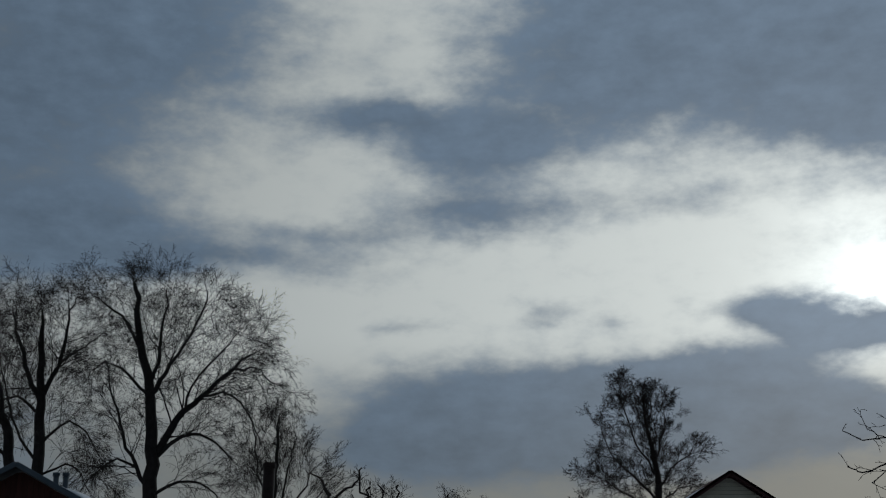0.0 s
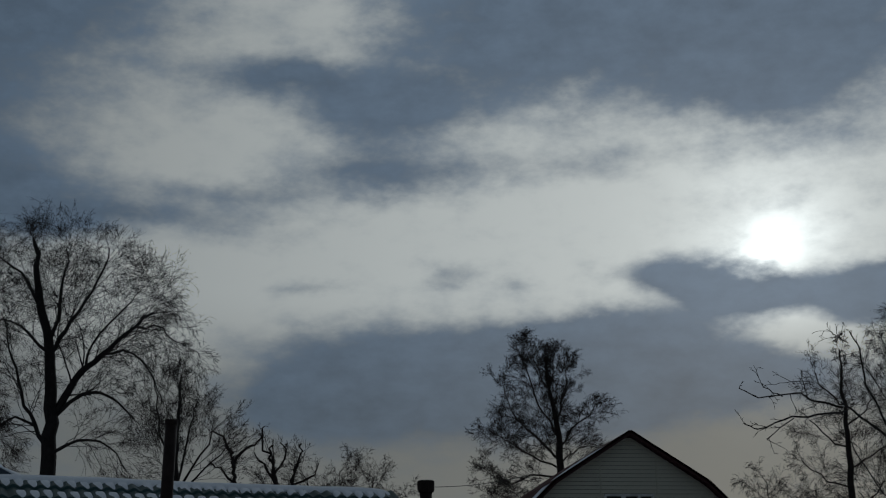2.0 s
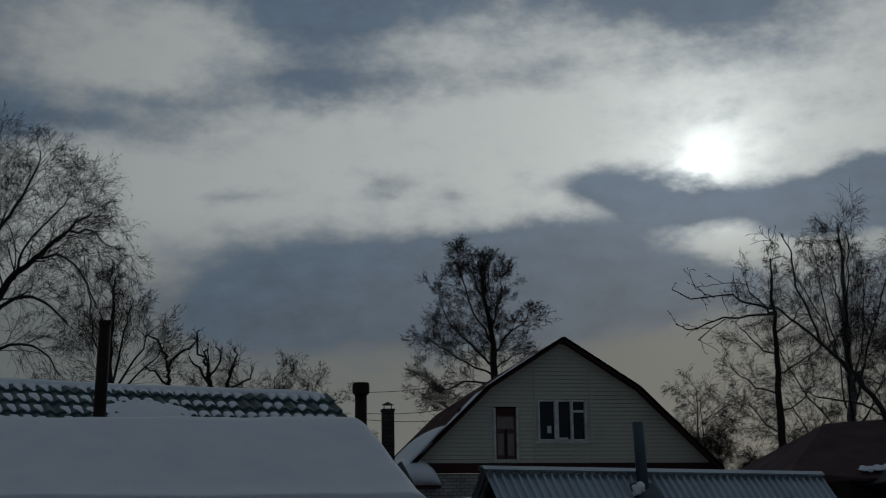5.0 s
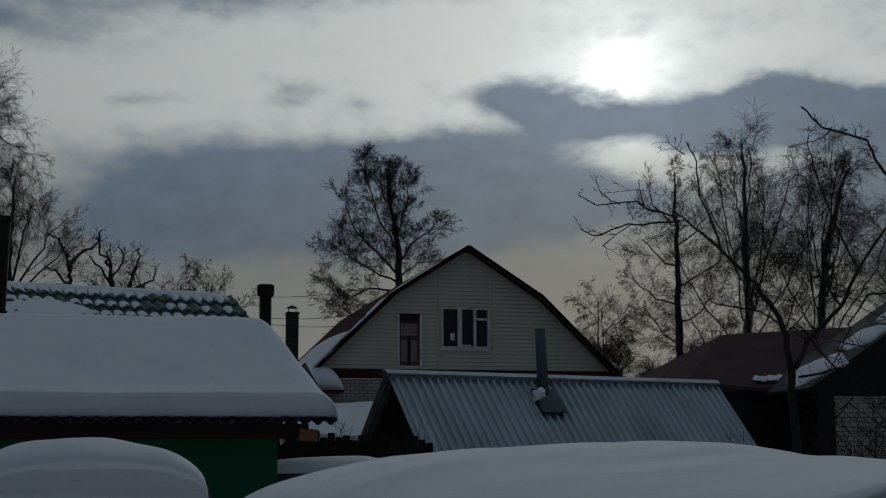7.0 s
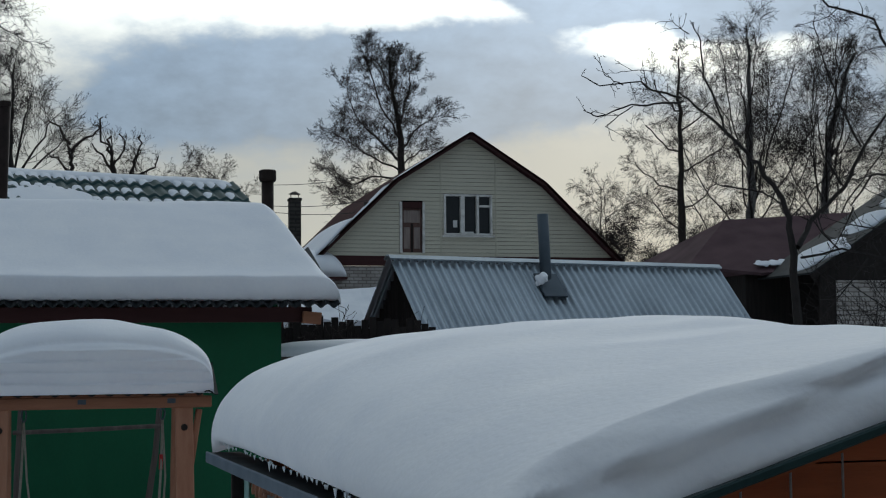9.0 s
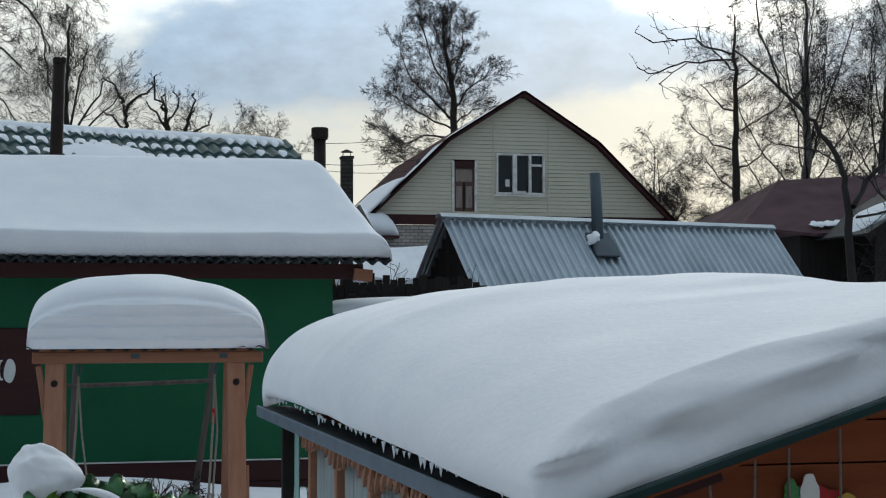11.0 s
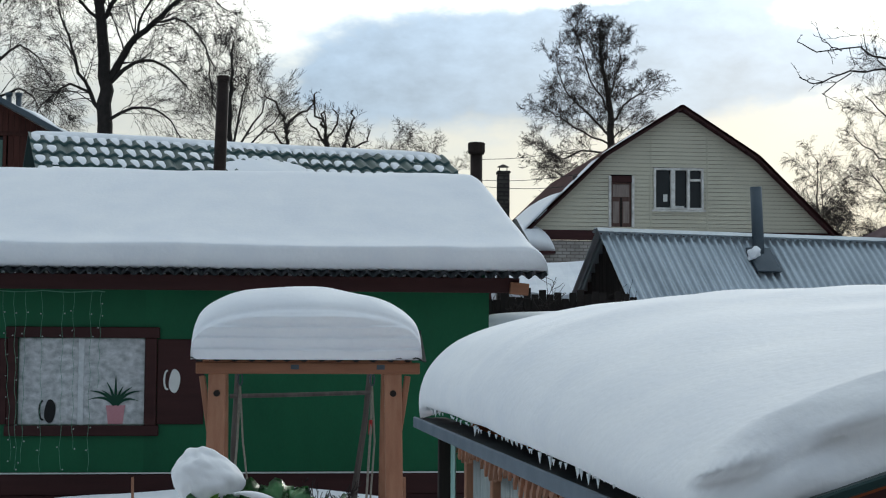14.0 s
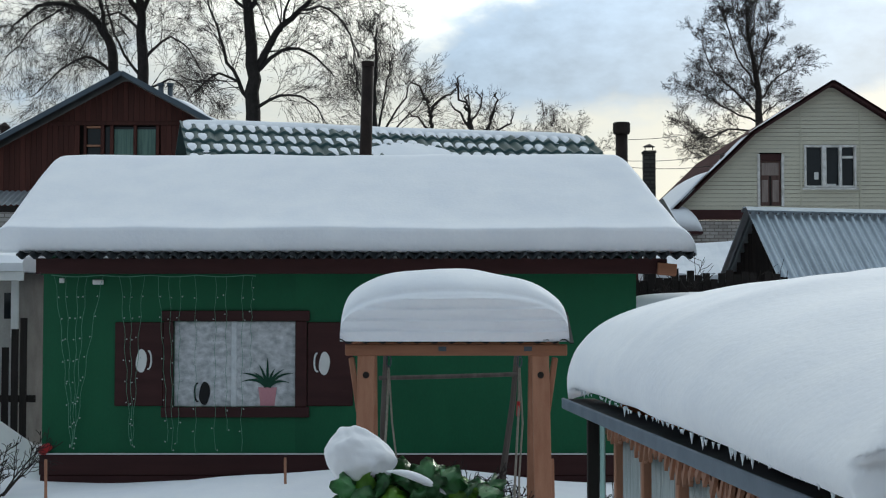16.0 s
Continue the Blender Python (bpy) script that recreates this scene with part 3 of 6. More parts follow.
def build_swing_snow():
    # one long loaf: an undercut, layered front below a brow, and an arched crown above it
    secs = []
    n, m = 90, 120
    foot = 2.045

    def ledge(z, x, seed):
        q = (z + wobble((x, 0, 0), 0.7, 0.035, seed) + wobble((x, z * 2, 0), 2.2, 0.012, seed + 2)) / 0.098
        q -= math.floor(q)
        return 0.042 * (q ** 1.6 if q < 0.82 else (1 - q) / 0.18)

    for i in range(n + 1):
        s = -math.cos(math.pi * i / n)
        x = 0.10 + s * 1.0
        e = max(0.0, 1 - abs(s) ** 11.0) ** 0.30
        crown = 2.45 + 0.235 * (1 - abs(s) ** 2.5) - 0.03 * s
        ring = []
        half = 0.60 * (0.93 + 0.07 * e)
        brow = foot + (0.27 + 0.17 * (1 - abs(s) ** 2.4)) * e
        for k in range(m):
            f = k / (m - 1)
            side = -1 if f < 0.5 else 1
            g = f if f < 0.5 else 1 - f
            if g < 0.36:
                g /= 0.36
                z = foot + (brow - foot) * g
                y = half - 0.055 * (1 - g) - 0.05 * max(0.0, (g - 0.86) / 0.14) ** 2
                y += (ledge(z, x, 3 + side) + wobble((x, z * 3, side), 1.5, 0.030, 6)) * min(1.0, (1 - g) / 0.12) * e
            else:
                g = (g - 0.36) / 0.14
                y = (half - 0.05) * math.cos(math.pi / 2 * g)
                z = brow + (max(crown, brow) - brow) * e * math.sin(math.pi / 2 * g) ** 0.95
                z += wobble((x, y * side, z), 2.2, 0.028, 7) * e * min(1.0, g * 3)
            ring.append((x, 12.9 + side * y, z))
        for j in range(6):
            f = (j + 1) / 7
            y = ring[m - 1][1] + (ring[0][1] - ring[m - 1][1]) * f
            ring.append((x, y, 2.045 + 0.25 * (1 - abs(y - 12.9) / 0.62)))
        secs.append(ring)
    tagged(part("canopy_snow", loft(secs), SNOW, None, "tall layered loaf of snow on the swing canopy", smooth=True), category="snow")


# ---------------------------------------------------------------- near summer house
GX0, GX1, GY0, GY1 = 1.06, 4.7, 4.0, 9.85


def build_summer_house():
    sh = thing("summer_house", "orange stained wooden summer house with lattice trim and a green verge", "summer house")
    ridge_x, ridge_z = 2.9, 2.26
    slope = 0.315
    # roof boards under the snow
    def roof_z(x):
        return 1.70 + slope * (x - 1.10) if x < ridge_x else 1.70 + slope * (2 * ridge_x - 1.10 - x)
    for xa, xb in ((1.34, ridge_x), (ridge_x, 4.7)):
        for k in range(12):
            ya = GY0 - 0.10 + (GY1 + 0.2 - GY0) * k / 12
            yb = GY0 - 0.10 + (GY1 + 0.2 - GY0) * (k + 1) / 12 - 0.006
            part("deck_board", beam((xa, (ya + yb) / 2, roof_z(xa)), (xb, (ya + yb) / 2, roof_z(xb)), yb - ya, 0.03, (0, 0, 1), 0.0), STAINED, sh)
    # verge strip of green steel along the gable edge
    part("verge_strip", beam((1.22, GY0 - 0.12, roof_z(1.22) + 0.018), (ridge_x, GY0 - 0.12, roof_z(ridge_x) + 0.018), 0.05, 0.03, (0, 0, 1)), ROOF_GREEN, sh, "dark green steel verge strip")
    part("verge_strip", beam((ridge_x, GY0 - 0.12, roof_z(ridge_x) + 0.02), (4.7, GY0 - 0.12, roof_z(4.7) + 0.02), 0.05, 0.045, (0, 0, 1)), ROOF_GREEN, sh)
    part("verge_board", beam((1.32, GY0 - 0.05, roof_z(1.32) - 0.035), (1.72, GY0 - 0.05, roof_z(1.72) - 0.035), 0.03, 0.035, (0, 0, 1)), BROWN, sh, "dark board under the verge")
    # gutter board along the eave
    g = thing("eave_gutter", "long grey painted steel gutter board along the eave", "gutter")
    part("gutter_face", beam((0.84, 9.95, 1.665), (1.24, 3.86, 1.665), 0.02, 0.075, (0, 0, 1)), ZINC_FACE, g)
    part("gutter_tray", beam((0.96, 9.95, 1.69), (1.36, 3.86, 1.69), 0.22, 0.012, (0, 0, 1)), ROOF_DARK, g, "dark tray of the gutter")
    part("end_cap", box(1.235, 1.33, 3.85, 3.862, 1.625, 1.70, 0.0), ZINC_FACE, g)
    # front posts and frames below the eave
    part("corner_post", box(0.98, 1.06, 9.62, 9.70, 0.2, 1.66), DARK_WOOD, sh, "dark corner post")
    for y in (9.30, 8.2, 7.1, 6.0, 4.9):
        part("post", box(1.12 + (9.3 - y) * 0.02, 1.20 + (9.3 - y) * 0.02, y - 0.04, y + 0.04, 0.2, 1.68), LARCH, sh)
    for ya, yb in ((9.26, 8.24), (8.16, 7.14), (7.06, 6.04), (5.96, 4.94)):
        film = bmesh.new()
        xs = 1.17
        cols = 24
        rows = [[film.verts.new((xs + (9.3 - (ya + (yb - ya) * i / cols)) * 0.02 + 0.012 * math.sin(i * 1.9 + 0.4 * j) , ya + (yb - ya) * i / cols, z)) for j, z in enumerate((0.3, 0.7, 1.1, 1.5))] for i in range(cols + 1)]
        for i in range(cols):
            for j in range(3):
                film.faces.new((rows[i][j], rows[i + 1][j], rows[i + 1][j + 1], rows[i][j + 1]))
        f = part("film_panel", film, POLY, sh, "crinkled translucent film panel", smooth=True)
        s = f.modifiers.new("thickness", "SOLIDIFY")
        s.thickness = 0.004
    part("mint_panel", box(1.06, 1.075, 9.40, 9.62, 0.2, 1.60), MINT, sh, "pale mint painted panel")
    # carved lattice valance: strips crossing each other under the eave
    val = part("valance", box(1.10, 1.12, 9.2, 9.6, 1.56, 1.60), LARCH_H, sh, "carved timber lattice under the eave")
    for k in range(34):
        y = 9.45 - k * 0.155
        x = 1.085 + (9.4 - y) * 0.03
        if y < 4.5:
            break
        d = 0.12 + 0.04 * math.sin(k * 0.9)
        part("lattice_strip", beam((x, y - 0.06, 1.62), (x, y + 0.06, 1.62 - d), 0.018, 0.04, (0, 1, 0), 0.0), LARCH, val)
        part("lattice_strip", beam((x + 0.016, y + 0.06, 1.62), (x + 0.016, y - 0.06, 1.62 - d), 0.018, 0.04, (0, 1, 0), 0.0), LARCH, val)
    part("eave_board", beam((1.10, 9.7, 1.645), (1.28, 4.2, 1.645), 0.025, 0.07, (0, 0, 1)), STAINED, sh)
    # rear, far side and floor
    part("far_wall", box(1.2, 4.6, GY1 - 0.3, GY1 - 0.2, 0.2, 1.75), STAINED, sh)
    part("side_wall", box(4.5, 4.6, GY0 + 0.06, GY1 - 0.31, 0.2, 1.75), STAINED, sh)
    part("floor_deck", box(1.2, 4.5, GY0 + 0.06, GY1 - 0.31, 0.2, 0.32), OLD_WOOD, sh)
    # gable boards, one by one, cut to the slope
    z = 0.30
    while z < 2.2:
        zt = min(z + 0.126, 2.24)
        pts = []
        for i in range(41):
            x = 1.33 + 3.22 * i / 40
            lid = roof_z(x) - 0.022
            if lid > z + 0.004:
                pts.append((x, min(zt, lid)))
        if len(pts) > 2:
            part("gable_board", prism([(pts[0][0], z), (pts[-1][0], z)] + pts[::-1], GY0, GY0 + 0.03), STAINED, sh)
        z += 0.132
    part("gable_backing", prism([(1.34, 0.3), (4.54, 0.3), (4.54, 1.62), (2.9, 2.2), (1.34, 1.66)], GY0 + 0.032, GY0 + 0.05), DARK_WOOD, sh)
    part("gable_corner", box(1.27, 1.325, GY0 - 0.03, GY0 + 0.06, 0.2, 1.70), DARK_WOOD, sh)
    return roof_z


def build_summer_house_snow(roof_z):
    top = [(1.10, 1.77), (1.02, 1.79), (0.98, 1.86), (0.98, 1.97), (1.04, 2.10), (1.20, 2.25), (1.5, 2.38), (1.9, 2.475), (2.4, 2.535), (2.9, 2.555), (3.4, 2.525), (4.0, 2.40), (4.5, 2.20), (4.78, 2.00), (4.74, 1.80)]
    under = [(0.9, 1.66), (2.9, 2.30), (4.9, 1.66)]

    def to_world(u, a, z):
        # the eave runs slightly aslant and the snow thins towards the near gable
        near = max(0.0, min(1.0, (7.4 - u) / 3.5))
        near = near * near * (3 - 2 * near)
        base = roof_z(max(a, 1.0)) + 0.05
        side = max(0.0, min(1.0, (2.9 - a) / 1.9))
        rel = (z - base) / 0.50 + wobble((a, 0, 0), 1.6, 0.14, 5)
        if rel > 0.62:
            ledge = 0.13 * min(1.0, (rel - 0.62) / 0.38)
        else:
            ledge = 0.045 * max(0.0, 1 - abs(rel - 0.50) / 0.30)
        lumps = wobble((a, z * 2.2, 0), 3.0, 0.05, 12) + wobble((a, z, 0), 8.0, 0.02, 15) + 0.008 * math.sin(z * 48 + wobble((a, 0, 0), 2.0, 2.0, 3))
        face = (ledge - 0.005 + lumps * max(0.0, min(1.0, rel / 0.3))) * max(0.0, min(1.0, (4.3 - u) / 0.35))
        thin = (1 - 0.46 * near) if z > base else 1.0
        near_floor = roof_z(max(a + 0.15 * side, 1.12)) + 0.012
        zz = base + (z - base) * thin
        if u < 4.6:
            zz = max(zz, near_floor)
        return (a + ((u - 4.0) * -0.045 + 0.15) * side, u + face, zz)

    bm = snow_on_roof(top, under, 3.90, 10.0, 0.10, 0.55, to_world, steps=150, across=110, seed=8.1, amount=0.026)
    tagged(part("roof_snow", bm, SNOW, None, "deep rounded drift of snow on the summer house roof", smooth=True), category="snow")


# ---------------------------------------------------------------- neighbours
def build_tile_house():
    h = thing("tile_roof_house", "low house with a green metal tile roof dusted with snow", "house", (-4.49, 24.0, 0), 15.7)
    length, run, drop = 7.42, 3.2, 1.75
    bm = bmesh.new()
    per = 8
    pitch, row = 0.213, 0.36
    cols, rows = int(length / pitch) * per, int(run / row)
    prof = []
    for r in range(rows):
        for f in (0.0, 0.35, 0.7, 0.97):
            prof.append((r + f, f))
    grid = []
    for i in range(cols + 1):
        x = length * i / cols
        w = 0.5 + 0.5 * math.cos(6.28319 * i / per)
        line = []
        for p, f in prof:
            s = p / rows
            line.append(bm.verts.new((x, -run * s, 5.52 - drop * s + 0.045 * f + 0.05 * w ** 0.8)))
        grid.append(line)
    for i in range(cols):
        for j in range(len(prof) - 1):
            bm.faces.new((grid[i][j], grid[i][j + 1], grid[i + 1][j + 1], grid[i + 1][j]))
    bmesh.ops.recalc_face_normals(bm, faces=bm.faces)
    sheet = part("roof", bm, TILE, h, "dark green metal tile roof")
    s = sheet.modifiers.new("thickness", "SOLIDIFY")
    s.thickness = 0.02
    # snow held behind the steps of the tiles
    rng = random.Random(4)
    lumps = bmesh.new()
    for r in range(rows):
        for c in range(int(length / pitch)):
            if rng.random() < 0.06 + 0.35 * (c / 35) * (r % 2):
                continue
            x, s = (c + 0.5) * pitch, (r + 0.62 + rng.uniform(-0.08, 0.08)) / rows
            f = 0.62
            wx, wy = 0.088 * rng.uniform(0.92, 1.1), 0.125 * rng.uniform(0.9, 1.1)
            z0 = 5.52 - drop * s + 0.045 * f + 0.012
            tilt = drop / run
            loops = []
            for grow, lift in ((1.0, 0.0), (0.78, 0.035), (0.4, 0.05)):
                loop = []
                for q in range(12):
                    ca, sa = math.cos(q * 0.5236), math.sin(q * 0.5236)
                    px, py = math.copysign(abs(ca) ** 0.6, ca) * wx * grow, math.copysign(abs(sa) ** 0.6, sa) * wy * grow
                    loop.append(lumps.verts.new((x + px, -run * s + py, z0 + tilt * py + lift)))
                loops.append(loop)
            for lo, hi in zip(loops, loops[1:]):
                for q in range(12):
                    lumps.faces.new((lo[q], lo[(q + 1) % 12], hi[(q + 1) % 12], hi[q]))
            lumps.faces.new(loops[-1])
    part("snow_dusting", lumps, SNOW, h, "snow caught on the tile steps", smooth=True)["kind"] = "stuff"
    part("ridge_snow", snow_on_roof([(-0.17, 5.43), (-0.16, 5.50), (-0.08, 5.57), (0.05, 5.59), (0.25, 5.53), (0.3, 5.4)], [(-0.3, 5.38), (0, 5.5), (0.35, 5.36)], 0.02, length - 0.05, 0.2, 0.5,
                                    lambda u, a, z: (u, a, z), steps=50, across=14, seed=3.3, amount=0.02), SNOW, h, "strip of snow along the ridge", smooth=True)
    back = bmesh.new()
    add_beam(back, (length / 2, 0.02, 5.50), (length / 2, 3.2, 3.77), length, 0.03, (0, 0, 1))
    part("rear_roof", back, TILE, h)
    part("wall", box(0.25, length - 0.25, -2.9, 2.9, 0.1, 3.9), RED_BOARD, h)
    for x in (0.28, length - 0.28):
        part("gable", prism([(-2.9, 3.9), (2.9, 3.9), (0, 5.42)], -0.03, 0.03), RED_BOARD, h).matrix_basis = pose(x, 0, 0, 0, 0, 90)
    # drift against the pipe
    drift = []
    for i in range(25):
        s = i / 24
        x = 3.05 + 1.55 * s
        e = max(0.0, math.sin(math.pi * s)) ** 0.35
        drift.append([(x, -1.05 + 0.50 * math.cos(q) * e, 4.96 + 0.27 * math.cos(q) * e + (0.10 * e * max(0.0, math.sin(q)) if math.sin(q) > 0 else -0.05)) for q in [6.28319 * k / 18 for k in range(18)]])
    part("snow_drift", loft(drift), SNOW, h, "heap of snow on the tiles", smooth=True)


def build_stove_pipe():
    p = thing("stove_pipe", "tall sooty steel stove pipe", "chimney pipe")
    part("pipe", tube([(-1.10, 19.5, 3.6), (-1.07, 19.5, 4.6), (-1.04, 19.5, 5.765)], [0.085, 0.085, 0.082], 16), RUST, p, smooth=True)
    part("rim", tube([(-1.0405, 19.5, 5.705), (-1.04, 19.5, 5.775)], 0.092, 16), RUST, p)


def build_far_chimneys():
    p = thing("capped_chimney", "dark rusted flue with a box cap", "chimney", (2.79, 22.0, 0))
    part("flue", tube([(0, 0, 3.0), (0, 0, 5.10)], 0.095, 14), RUST, p, smooth=True)
    cap = bmesh.new()
    add_tube(cap, [(0, 0, 5.08), (0, 0, 5.12), (0, 0, 5.25), (0, 0, 5.262)], [0.12, 0.135, 0.135, 0.12], 14)
    part("cap", cap, RUST, p)
    q = thing("brick_chimney", "sooty brick chimney with a small metal hood", "chimney", (3.80, 26.0, 0))
    part("shaft", box(-0.105, 0.105, -0.12, 0.12, 0.3, 5.22), CHIMNEY, q)
    part("crown", box(-0.12, 0.12, -0.135, 0.135, 5.222, 5.27), CHIMNEY, q)
    hood = bmesh.new()
    bmesh.ops.create_cone(hood, cap_ends=True, segments=12, radius1=0.12, radius2=0.02, depth=0.05, matrix=Matrix.Translation((0, 0, 5.375)))
    part("hood", hood, RUST, q)
    for s in (-1, 1):
        part("hood_leg", tube([(s * 0.07, 0, 5.265), (s * 0.07, 0, 5.36)], 0.008, 5), RUST, q)


def build_red_house():
    h = thing("red_board_house", "red-brown boarded house gable with curtained window and snowy roof", "house", (-6.755, 30.0, -0.16))
    w0, w1, ez = -3.4, 2.25, 5.6
    # boards of the gable stand upright, cut to the roof line
    def roof_z(x):
        return 7.46 - 0.545 * abs(x)
    x = w0
    while x < w1 - 0.01:
        xe = min(x + 0.115, w1)
        segs = [(0.2, min(roof_z(x), roof_z(xe)) - 0.05)]
        if xe > -0.90 and x < 0.70:
            segs = [(0.2, 5.10), (6.50, min(roof_z(x), roof_z(xe)) - 0.05)]
        for a, b in segs:
            if b - a > 0.1:
                slant = b > 5.0 and a != 0.2 or len(segs) == 1
                ta, tb = (roof_z(x) - 0.05, roof_z(xe) - 0.05) if slant else (b, b)
                part("wall_board", prism([(x, a), (xe - 0.006, a), (xe - 0.006, tb), (x, ta)], 0, 0.03), RED_BOARD, h)
        x = xe
    part("gable_backing", prism([(w0, 0.2), (w1, 0.2), (w1, roof_z(w1) - 0.06), (0, 7.38), (w0, roof_z(w0) - 0.06)], 0.14, 0.2), DARK_WOOD, h)
    part("side_wall", box(w0, w0 + 0.1, 0.21, 7.0, 0.2, 5.5), RED_BOARD, h)
    part("side_wall", box(w1 - 0.1, w1, 0.21, 7.0, 0.2, 6.1), RED_BOARD, h)
    part("belt_board", box(-1.6, 2.0, -0.03, -0.002, 6.44, 6.53), RED_BOARD, h)
    win = part("window", box(-0.60, 0.90, 0.06, 0.075, 5.0, 6.26), GLASS, h, "wide window with green curtains")
    part("curtain", box(-0.02, 0.40, 0.05, 0.058, 5.0, 6.2, 0), CURTAIN, win)
    part("curtain", box(0.47, 0.86, 0.05, 0.058, 5.0, 6.2, 0), CURTAIN, win)
    for a, b in ((-0.66, -0.60), (-0.30, -0.22), (-0.10, -0.03), (0.40, 0.47), (0.88, 0.95)):
        part("mullion", box(a, b, -0.02, 0.055, 4.98, 6.28), RED_BOARD, win)
    for z in (5.82, 6.22):
        part("sash_bar", box(-0.60, -0.30, -0.015, 0.05, z, z + 0.045), LARCH, win)
    win.location = (-0.24, 0, 0.16)
    # roof slabs with a steel edge and snow
    for s, xe in ((-1, -4.2), (1, 2.62)):
        z = roof_z(xe)
        part("roof", beam((0, 3.3, 7.50), (xe, 3.3, z + 0.04), 7.6, 0.06, (0, 0, 1)), ROOF_DARK, h)
        part("barge_board", beam((0, -0.52, 7.48), (xe, -0.52, z + 0.02), 0.04, 0.11, (0, 0, 1)), ZINC_DARK, h, "grey steel edged barge board")
        off = 0.55 if s < 0 else 0.9
        secs = []
        for i in range(21):
            f = off / abs(xe) + (1.0 - off / abs(xe)) * i / 20
            x = xe * f
            t = 0.24 * min(1.0, i / 4) * (1.0 if s < 0 else 0.8) * (1 + wobble((x, 0, 0), 1.5, 0.5, 3))
            zz = 7.54 + (z + 0.08 - 7.54) * f
            secs.append([(x, y, zz + (t * max(0, math.sin(q))) ) for q, y in [(6.28319 * k / 20, 3.2 - 3.68 * math.cos(6.28319 * k / 20)) for k in range(20)]])
        part("roof_snow", loft(secs), SNOW, h, "", smooth=True)
    vent = thing("twin_flue", "pair of galvanised flue pipes on the house roof", "flue", (-6.62, 33.0, -0.16))
    for x in (0.0, 0.22):
        part("flue", tube([(x, 0, 6.6), (x, 0, 7.78)], 0.065, 12), ZINC_DARK, vent, smooth=True)
        part("flue_cap", tube([(x, 0, 7.76), (x, 0, 7.83)], 0.085, 12), ZINC_DARK, vent)


def build_siding_house():
    h = thing("siding_house", "cream siding house with a red-brown mansard roof and old windows", "house", (11.58, 42.0, 0))
    apex, kx, kz, ex, ez = 9.06, 2.37, 7.56, 4.72, 5.30

    def half_width(z):
        return kx * (apex - z) / (apex - kz) if z > kz else kx + (ex - kx) * (kz - z) / (kz - ez)

    holes = [(-2.16, -1.48, 5.46, 6.99), (-0.82, 0.73, 6.01, 7.28)]
    rows, grooves = bmesh.new(), bmesh.new()
    z = ez + 0.04
    while z < apex - 0.12:
        zt = z + 0.122
        w, wb = half_width(zt) - 0.01, half_width(z) - 0.01
        spans = [(-w, w)]
        for a, b, c, d in holes:
            if zt > c + 0.01 and z < d - 0.01:
                nxt = []
                for p, q in spans:
                    if a > p and b < q:
                        nxt += [(p, a), (b, q)]
                    else:
                        nxt.append((p, q))
                spans = nxt
        for p, q in spans:
            pb, qb = (-wb if p == -w else p), (wb if q == w else q)
            vs = [rows.verts.new(c) for c in ((pb, 0.0, z + 0.008), (qb, 0.0, z + 0.008), (q, 0.02, zt), (p, 0.02, zt), (pb, 0.06, z + 0.008), (qb, 0.06, z + 0.008))]
            rows.faces.new((vs[0], vs[1], vs[2], vs[3]))
            rows.faces.new((vs[4], vs[5], vs[1], vs[0]))
            # recessed strip, coloured dark to paint the shade under each board
            gr = [grooves.verts.new(c) for c in ((pb, 0.03, z), (qb, 0.03, z), (qb, 0.03, z + 0.008), (pb, 0.03, z + 0.008))]
            grooves.faces.new(gr)
        z = zt
    part("siding", rows, SIDING, h, "cream horizontal siding boards")
    part("siding_groove", grooves, OLD_WOOD, h, "dark strips painted as shade in the siding grooves")["kind"] = "stuff"
    core = bmesh.new()
    for a, b, c, d in ((-4.5, -2.17, 5.3, 5.46), (-1.47, 4.5, 5.3, 5.46), (-4.0, -2.17, 5.46, 6.0), (-1.47, 4.0, 5.46, 6.0), (-3.3, -2.17, 6.0, 7.0), (-1.47, -0.83, 6.0, 7.26), (0.74, 3.0, 6.0, 7.0), (-2.3, 2.3, 7.29, 7.5), (-1.2, 1.2, 7.5, 8.2)):
        add_box(core, a, b, 0.07, 0.14, c, d)
    part("gable_core", core, OLD_WOOD, h)
    part("room_back", box(-2.3, 2.3, 2.6, 2.7, 5.3, 7.5), DARK_WOOD, h)
    for x in (-0.94, 0.82):
        part("siding_joint", box(x, x + 0.05, -0.012, -0.002, ez + 0.05, apex - abs(x) * 0.65 - 0.12, 0.0), SIDING, h)
    part("siding_joint", box(-0.90, 0.82, -0.014, -0.003, 5.90, 5.95, 0.0), SIDING, h)
    # door of the loft
    d = part("loft_door", box(-2.33, -1.71, 0.06, 0.10, 5.50, 7.0), DOOR_OLD, h, "bare weathered loft door with two panels")
    for a, b in ((-2.42, -2.34), (-1.70, -1.63)):
        part("door_jamb", box(a, b, -0.05, 0.06, 5.48, 7.05), FRAME_OLD, d)
    part("door_head", box(-2.34, -1.70, -0.025, 0.06, 6.86, 7.05), BROWN, d, "dark brown board over the door")
    part("door_stile", box(-2.05, -1.99, 0.04, 0.058, 5.5, 6.4), DARK_WOOD, d)
    for a, b in ((-2.28, -2.09), (-1.96, -1.77)):
        part("door_panel", box(a, b, 0.045, 0.059, 5.62, 6.28), GREY_BOARD, d)
    part("door_panel", box(-2.28, -1.77, 0.045, 0.059, 6.42, 6.80), GREY_BOARD, d)
    # three-light window
    w = part("window", box(-1.0, 0.51, 0.10, 0.115, 6.07, 7.30), GLASS, h, "three-light loft window with peeling white frame")
